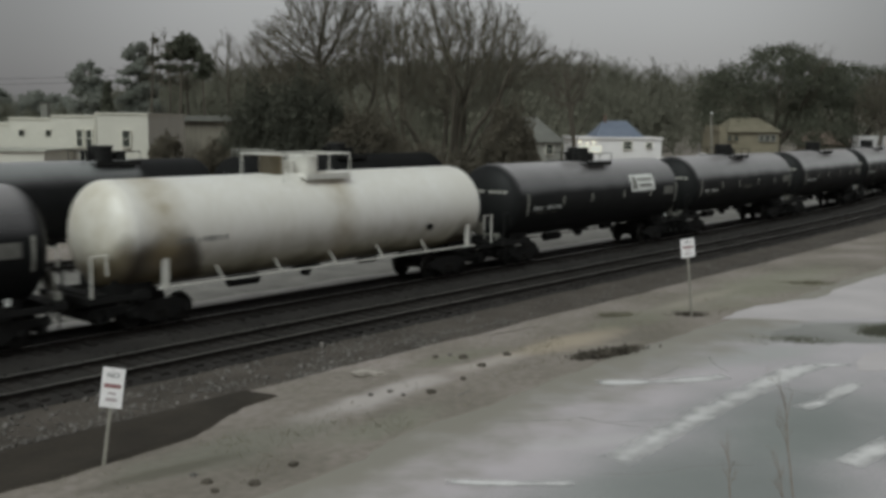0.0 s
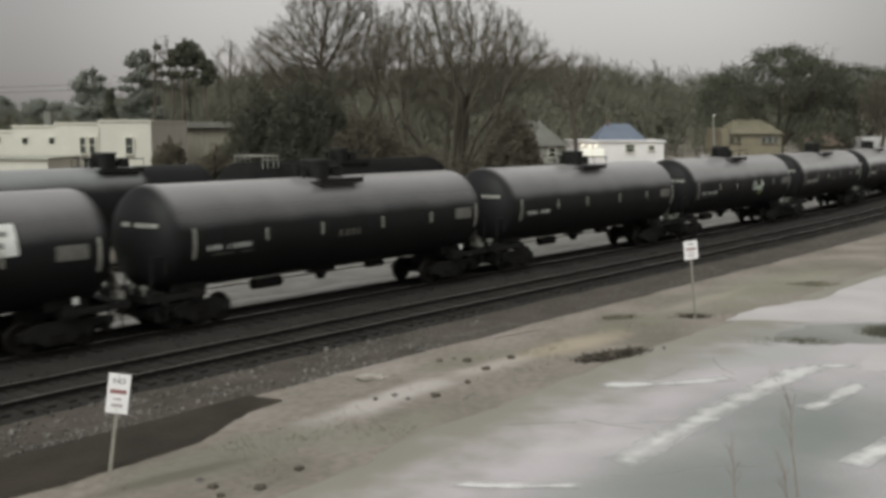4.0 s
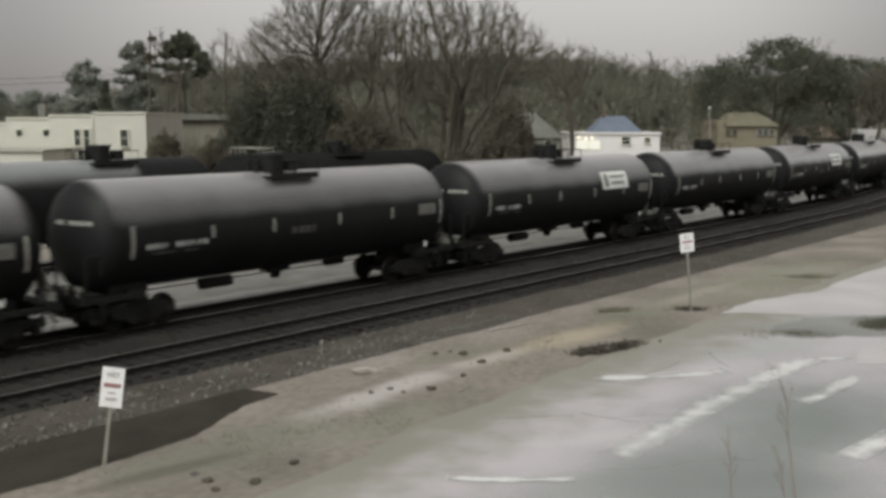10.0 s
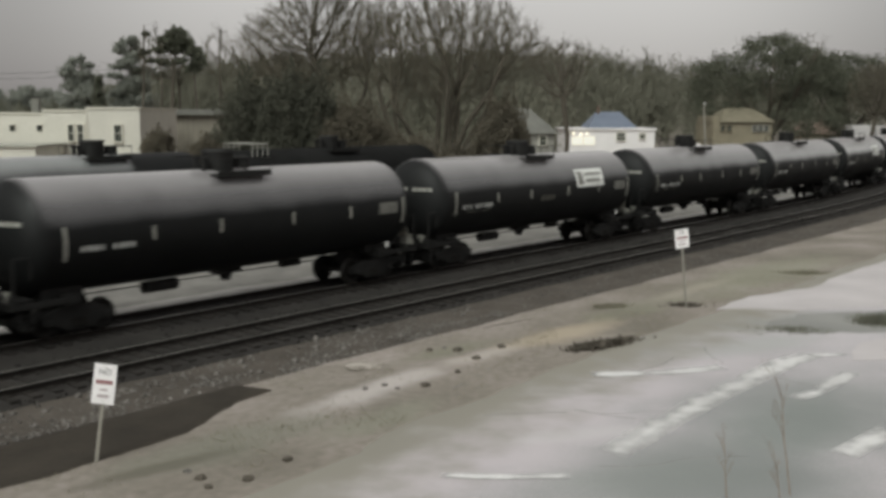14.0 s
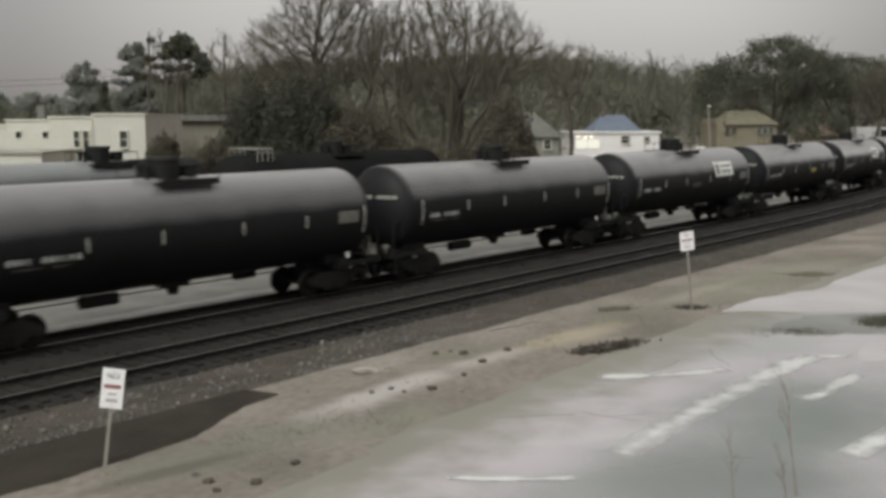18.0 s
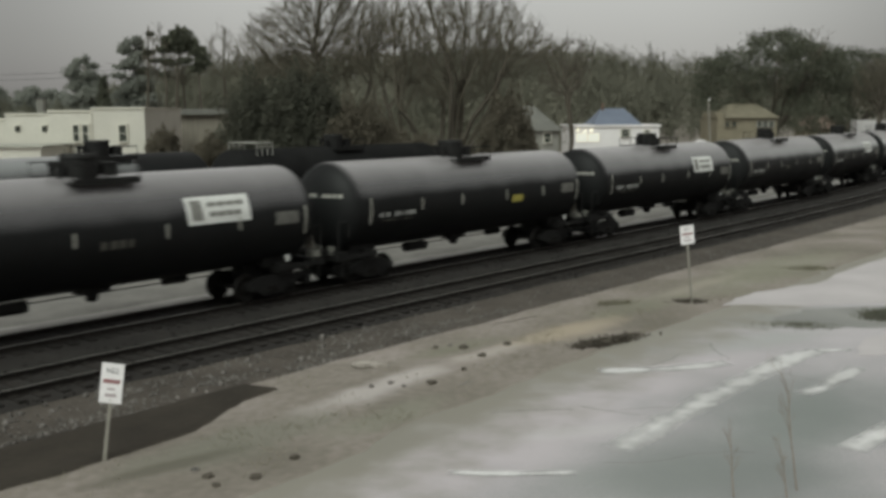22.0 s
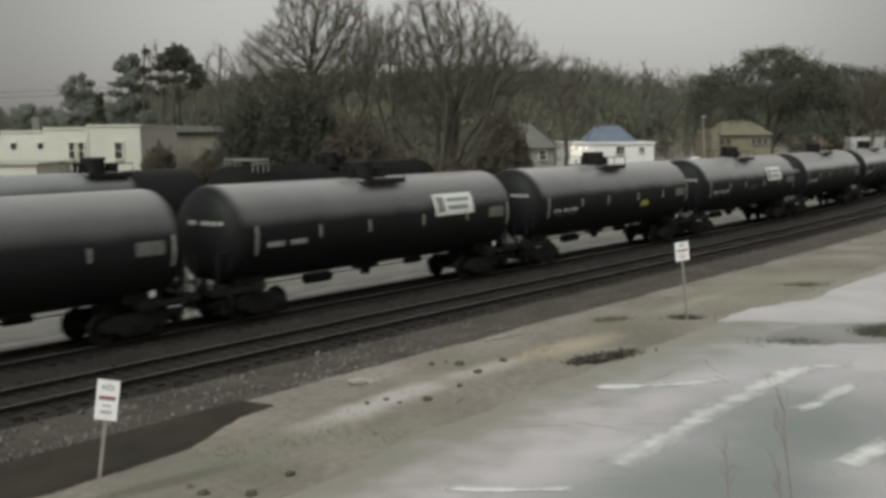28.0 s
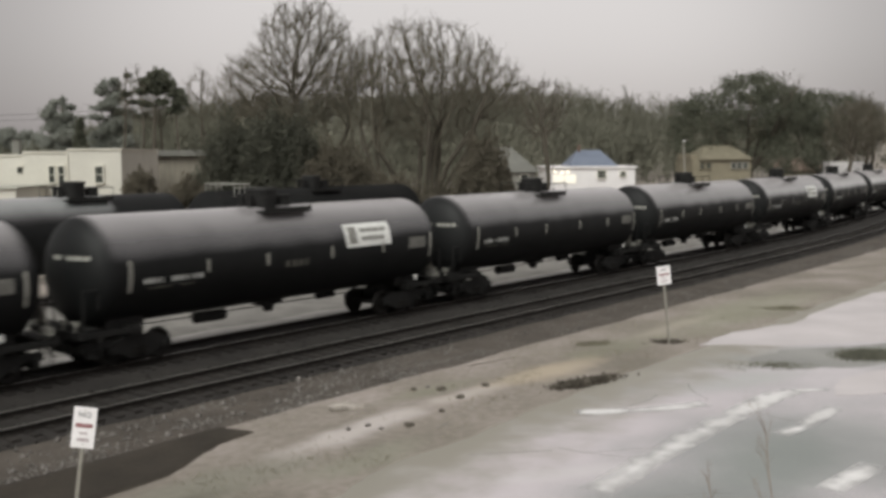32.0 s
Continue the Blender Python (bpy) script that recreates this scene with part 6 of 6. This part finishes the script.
def clump_tree(x, y, seed, label, trunks, clumps, material, size=0.17, per=700):
    """An evergreen of separate foliage clumps (x, y, z, rx, rz) on bare trunks (base x, top x, top z, radius)."""
    rs = np.random.RandomState(seed)
    t = tagged(new("evergreen_tree"), label, "tree", "evergreen trees")
    t.matrix_basis = pose(x, y, land(x, y) - 0.2)
    for x0, x1, z1, r in trunks:
        pts = [(x0 + (x1 - x0) * f + 0.12 * math.sin(5 * f + seed), 0.1 * math.sin(4 * f), z1 * f) for f in (0, 0.2, 0.4, 0.6, 0.8, 1.0)]
        part("trunk", Geo().sweep(pts, [r * (1 - 0.7 * i / 5) for i in range(6)], 8), M_BARK, t, smooth=True)
    segs, pts = [], []
    for cx, cy, cz, rx, rz in clumps:
        tr = min(trunks, key=lambda q: abs(q[1] - cx) + 0.5 * abs(q[2] - cz))
        f = min(0.97, max(0.3, (cz - rz) / tr[2]))
        segs.append((tr[0] + (tr[1] - tr[0]) * f, 0, tr[2] * f, cx, cy, cz, 0.07, 0.03))
        for _ in range(6):
            d = rs.normal(size=3) * (rx * 0.6, rx * 0.6, rz * 0.6)
            segs.append((cx, cy, cz, cx + d[0], cy + d[1], cz + d[2], 0.03, 0.012))
        pts.append(blob_points(rs, int(per * rx * rz) + 120, (cx, cy, cz), (rx, rx, rz), 0.75))
    part("branch_frame", tubes_mesh("branch_frame", segs, M_BARK, 4), None, t)["kind"] = "stuff"
    part("crown", leaves_mesh("crown", np.concatenate(pts), size, material, rs, 0.4), None, t)["kind"] = "stuff"
    return t


def dome_clumps(seed, n, w, z0, z1, cone=False):
    """Clumps filling a round or cone-shaped crown of width w between two heights."""
    rng, out = random.Random(seed), []
    for k in range(n):
        f = (k + rng.random()) / n
        half = w / 2 * (1.05 - f if cone else math.sqrt(max(0.0, 1 - (1.75 * f - 0.75) ** 2)) + 0.05)
        a = rng.uniform(0, 6.283)
        r = half * rng.uniform(0.35, 0.8)
        out.append((math.cos(a) * r, math.sin(a) * r, z0 + (z1 - z0) * f * 0.92, max(0.4, half * rng.uniform(0.4, 0.62)), rng.uniform(0.4, 0.75)))
    return out


PINE = [(0.0, 0, 12.2, 1.2, 0.85), (-0.8, 0.2, 11.5, 1.3, 0.8), (0.7, 0, 11.5, 1.3, 0.85), (-1.6, 0, 10.7, 0.9, 0.5), (0.2, 0.3, 10.8, 1.2, 0.6), (1.8, 0, 10.5, 1.1, 0.65), (2.2, 0, 9.6, 1.0, 0.8), (1.5, 0.2, 8.9, 0.9, 0.55), (-1.3, 0, 9.5, 0.9, 0.45), (0.4, 0.2, 9.6, 0.8, 0.45), (-1.7, 0, 8.2, 0.6, 0.35)]
clump_tree(-26.2, 100, 2, "tall pine with an open layered dark crown", [(-0.9, 0.1, 12.2, 0.24), (2.3, 1.7, 10.3, 0.17)], PINE, M_LEAF, per=900)
clump_tree(-29.6, 100, 12, "slim leaning pine with few branches", [(-0.6, 0.5, 13.0, 0.2)], [(0.3, 0, 10.4, 0.7, 0.3), (0.9, 0, 9.6, 0.6, 0.3), (-0.5, 0, 8.6, 0.6, 0.3), (0.5, 0, 12.2, 0.4, 0.3)], M_NEEDLE)
clump_tree(-37.6, 105, 3, "round-crowned evergreen behind the cream building", [(0, 0, 9.4, 0.25)], dome_clumps(3, 26, 4.8, 3.2, 10.6), M_HAZENEEDLE)
clump_tree(-33.9, 110, 4, "tall round-crowned evergreen behind the cream building", [(0, 0.2, 12.0, 0.26)], dome_clumps(4, 34, 4.6, 4.0, 13.2), M_HAZENEEDLE)
clump_tree(-32.8, 97, 5, "dark cone-shaped evergreen behind the cream building", [(0, 0, 7.0, 0.2)], dome_clumps(5, 24, 3.6, 1.0, 8.3, True), M_LEAF)
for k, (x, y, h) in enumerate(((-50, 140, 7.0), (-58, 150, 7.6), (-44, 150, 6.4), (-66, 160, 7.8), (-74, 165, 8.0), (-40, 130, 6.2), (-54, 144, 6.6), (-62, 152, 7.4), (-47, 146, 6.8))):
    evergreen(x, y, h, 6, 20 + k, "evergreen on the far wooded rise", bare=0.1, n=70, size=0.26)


def broad_tree(x, y, h, wide, deep, seed, clumps, label):
    """A wide dark tree: spreading limbs under leafy clumps."""
    t = bare_tree(x, y, h, 7, seed, label, dict(VASE, kids=(9, 7, 4)), 0.55, (0, 0), (8, 60), 0.22)
    rs, rng = np.random.RandomState(seed), random.Random(seed)
    pts = []
    for k in range(clumps):
        a, f = rng.uniform(0, 6.283), rng.random() ** 0.5
        cx, cy = math.cos(a) * f * wide, math.sin(a) * f * deep
        z = h * (0.97 - 0.36 * f * f) + 1.1 * noise.noise((cx * 0.35, cy * 0.35, seed)) - rng.random() ** 2.2 * h * 0.5
        pts.append(np.array((cx, cy, z)) + rs.normal(size=(150, 3)) * (0.8, 0.8, 0.42))
    ob = part("leafy_top", leaves_mesh("leafy_top", np.concatenate(pts), 0.19, M_LEAF, rs, 0.5), None, t)
    ob["kind"] = "stuff"


broad_tree(46.0, 140, 17.2, 11.5, 6, 77, 230, "wide dark tree with leafy clumps on spreading limbs")
broad_tree(63, 156, 16.5, 12, 6, 78, 170, "dark leafy tree behind the brown-roofed house")


def far_woods():
    """Leafless woods on the rise behind the houses."""
    rng = random.Random(5)
    segs = []
    for i in range(2000):
        a = radians(rng.uniform(-32, 34))
        d = rng.uniform(150, 300) if i % 3 else rng.uniform(122, 175)
        x, y = math.sin(a) * d, math.cos(a) * d
        off, _ = off_line(x, y)
        if off < 40:
            continue
        deg = math.degrees(a)
        h = rng.uniform(8, 12.0) * (0.62 if deg < -19 else 0.8 if deg < -2 else 1.1)
        z = land(x, y) - 0.3
        p = Vector((x, y, z))
        segs.append((x, y, z, x, y, z + h * 0.6, 0.17, 0.1))
        for k in range(14):
            b = rng.uniform(0.06, 0.62)
            q = p + Vector((0, 0, h * b))
            e = q + Vector((rng.uniform(-1, 1), rng.uniform(-1, 1), rng.uniform(0.4, 1.3))) * h * 0.25
            segs.append((*q, *e, 0.1, 0.06))
            for m in range(3):
                f = e + Vector((rng.uniform(-1, 1), rng.uniform(-1, 1), rng.uniform(0.0, 1.2))) * h * 0.1
                segs.append((*(q + (e - q) * rng.uniform(0.5, 1)), *f, 0.06, 0.03))
    ob = part("far_woods", tubes_mesh("far_woods", segs, M_FARTWIG, 3), None)
    tagged(ob, "leafless grey-brown woods on the far rise", "woods", kind="stuff")
    rs = np.random.RandomState(6)
    pts = []
    for i in range(1500):
        a = radians(rng.uniform(-32, 34))
        d = rng.uniform(118, 290)
        x, y = math.sin(a) * d, math.cos(a) * d
        off, _ = off_line(x, y)
        if off < 36:
            continue
        left = math.degrees(a) < -10
        up = rng.random() ** 2 * 6 * (0.08 if left else 1)
        pts.append(np.array((x, y, land(x, y) + 1.4 + up)) + rs.normal(size=(110, 3)) * (2.2, 2.2, 0.6 if left else 1.5))
    ob = part("undergrowth", leaves_mesh("undergrowth", np.concatenate(pts), 0.3, M_FARTWIG, rs, 0.85), None)
    tagged(ob, "tangled brown undergrowth below the far woods", "undergrowth", kind="stuff")


far_woods()


# ---- small things on the verge and the lot ----
def sapling(x, y, h, seed, label):
    rng = random.Random(seed)
    t = tagged(new("sapling"), label, "sapling", "bare weed saplings")
    t.matrix_basis = pose(x, y, LOT_Z - 0.02)
    segs, p, d = ([], [], []), Vector((0, 0, 0)), Vector((-0.12, 0, 1)).normalized()
    pts = [p]
    cfg = dict(kids=(3, 4, 2), first=(0.2, 0.2), wiggle=0.08, up=0.03, angle=(18, 40), ratio=(0.4, 0.6), fine=0.003)
    for i in range(9):
        d = (d + Vector((rng.uniform(-0.05, 0.05), rng.uniform(-0.05, 0.05), 0.03))).normalized()
        p = p + d * h / 9
        pts.append(p)
        if i > 2:
            a = rng.uniform(0, 6.28)
            grow(segs, p, (d + Vector((math.cos(a), math.sin(a), 0)) * 0.5).normalized(), h * rng.uniform(0.2, 0.36), 0.0085, 1, rng, cfg)
    part("stem", Geo().sweep(pts, [0.018 * (1 - 0.075 * i) for i in range(10)], 6), M_SHOOT, t)
    part("side_shoot_tangle", tubes_mesh("side_shoot_tangle", segs[1] + segs[2], M_SHOOT, 3), None, t)["kind"] = "stuff"


sapling(5.35, 14.6, 1.75, 3, "thin bare sapling growing through the asphalt")
sapling(4.3, 14.3, 0.9, 5, "low bare shoot growing through the asphalt")
sapling(5.0, 14.0, 0.8, 6, "low bare shoot growing through the asphalt")


def weed_clump(x, y, w, h, seed, label, material, n=260, z=None):
    rs = np.random.RandomState(seed)
    z = land(x, y) if z is None else z
    segs = []
    for i in range(n):
        bx, by = rs.normal() * w * 0.3, rs.normal() * w * 0.16
        segs.append((bx, by, -0.02, bx + rs.normal() * 0.1, by + rs.normal() * 0.1, h * rs.uniform(0.3, 1), 0.012, 0.004))
    ob = part("weed_clump", tubes_mesh("weed_clump", segs, material, 3), None)
    ob.matrix_basis = pose(x, y, z)
    tagged(ob, label, "weeds", "weed clumps", "stuff")


weed_clump(9.5, 26.35, 1.5, 0.09, 1, "grey-green dead weeds in a crack of the lot", M_WEED, z=LOT_Z)
weed_clump(12.6, 27.4, 1.3, 0.24, 2, "grey-green weeds at the edge of the pale slab", M_WEED, 2600, LOT_Z)
weed_clump(7.5, 30.0, 0.8, 0.12, 3, "dark dead grass round the signpost", M_LITTER)
weed_clump(5.3, 30.2, 1.0, 0.14, 6, "grey-green weeds on the verge", M_GRASS)
weed_clump(13.5, 36.5, 1.4, 0.14, 7, "grey-green weeds on the verge", M_GRASS)


def litter_heap(x, y, w, d, seed):
    rs = np.random.RandomState(seed)
    pts = np.stack([rs.normal(size=900) * w * 0.4, rs.normal(size=900) * d * 0.4, np.abs(rs.normal(size=900)) * 0.05 + 0.02], 1)
    ob = part("leaf_heap", leaves_mesh("leaf_heap", pts, 0.06, M_LITTER, rs), None)
    ob.matrix_basis = pose(x, y, max(land(x, y), LOT_Z - 0.02), 0, 0, 30)
    tagged(ob, "dark sodden leaf heap at the lot's edge", "leaves", "leaf heaps", "stuff")


litter_heap(3.7, 24.3, 0.7, 0.28, 1)
litter_heap(4.4, 24.8, 0.8, 0.25, 2)


def rock(x, y, size, seed, label, material):
    bm = bmesh.new()
    bmesh.ops.create_icosphere(bm, subdivisions=2, radius=size)
    for v in bm.verts:
        v.co *= 1 + 0.5 * noise.noise(v.co / size * 1.3 + Vector((seed * 7, 0, 0)))
        v.co.z *= 0.6
    me = bpy.data.meshes.new("rock")
    bm.to_mesh(me)
    bm.free()
    me.materials.append(material)
    ob = new("rock", me)
    ob.matrix_basis = pose(x, y, land(x, y) + size * 0.25, 0, 0, seed * 40)
    tagged(ob, label, "rock", "loose rocks on the verge")


for i, (x, y, r) in enumerate(((-3.8, 15.28, 0.09), (-3.05, 15.23, 0.1), (-2.56, 16.15, 0.09), (-0.32, 20.78, 0.1), (0.86, 23.23, 0.11), (1.56, 24.72, 0.1), (0.44, 24.66, 0.13), (-0.27, 24.78, 0.09), (0.39, 21.86, 0.07), (-3.6, 14.9, 0.07))):
    rock(x, y, r, i + 1, "dark lump of stone lying on the verge", M_LITTER)
for i, (x, y, r) in enumerate(((-4.1, 15.6, 0.07), (-1.2, 20.9, 0.06), (-0.9, 20.6, 0.05), (-1.6, 20.7, 0.06), (0.1, 25.1, 0.06), (-5.2, 22.3, 0.1), (-6.4, 20.4, 0.11), (-7.6, 18.7, 0.1), (-4.2, 23.4, 0.09), (-3.4, 24.0, 0.1), (-2.2, 25.4, 0.1))):
    rock(x, y, r, i + 30, "pale stone lying among the ballast", M_STONE)


def scrap_board(x, y, l, turn, seed, label):
    z = land(x, y)
    b = tagged(new("scrap_board"), label, "board", "scrap boards")
    b.matrix_basis = pose(x, y, z + 0.05, 3, 4, turn)
    rng, g = random.Random(seed), Geo()
    pts = [(l * (i / 6 - 0.5), rng.uniform(-0.02, 0.02), rng.uniform(-0.01, 0.03)) for i in range(7)]
    g.sweep(pts, [0.03, 0.09, 0.11, 0.08, 0.1, 0.06, 0.015], 7)
    part("board", g, M_WOOD, b)
    for k in range(3):
        x, a = l * rng.uniform(-0.35, 0.3), rng.uniform(-0.5, 0.5)
        part("splinter", Geo().tube((x, 0.1, 0.02), (x + 0.35 * math.cos(a), 0.1 + 0.35 * math.sin(a), 0.07 + 0.05 * k), 0.03, 0.008, 5), M_WOOD, b)


scrap_board(-1.78, 22.8, 0.9, 12, 1, "broken weathered board lying on the verge")


def edge_pipe():
    """A pale pipe half sunk along the edge of the ballast."""
    pts = []
    for i in range(7):
        x, y = 1.2 + 0.24 * i, 27.5 + 0.2 * i
        pts.append((x, y, land(x, y) + 0.03 + 0.02 * noise.noise((i, 0, 0))))
    tagged(part("pipe", Geo().path(pts, 0.02, 6), M_WOOD), "pale pipe half sunk along the edge of the ballast", "pipe")


edge_pipe()
build_ties()


# ---- the train passes ----
def along(t):
    return 9.08 * t + 0.0147 * (t - 16) ** 2


def car_pose(s, half):
    """The car sits with its trucks on the line."""
    a, b = on_line(s - half, 0, LOW), on_line(s + half, 0, LOW)
    d = b - a
    return Matrix.Translation((a + b) / 2) @ pose(0, 0, 0, 0, 0, math.degrees(math.atan2(d.y, d.x)))


def motions():
    for car, s in CARS:
        walk(car, [(t, car_pose(s - along(t), 6.1)) for t in range(33)])


motions()
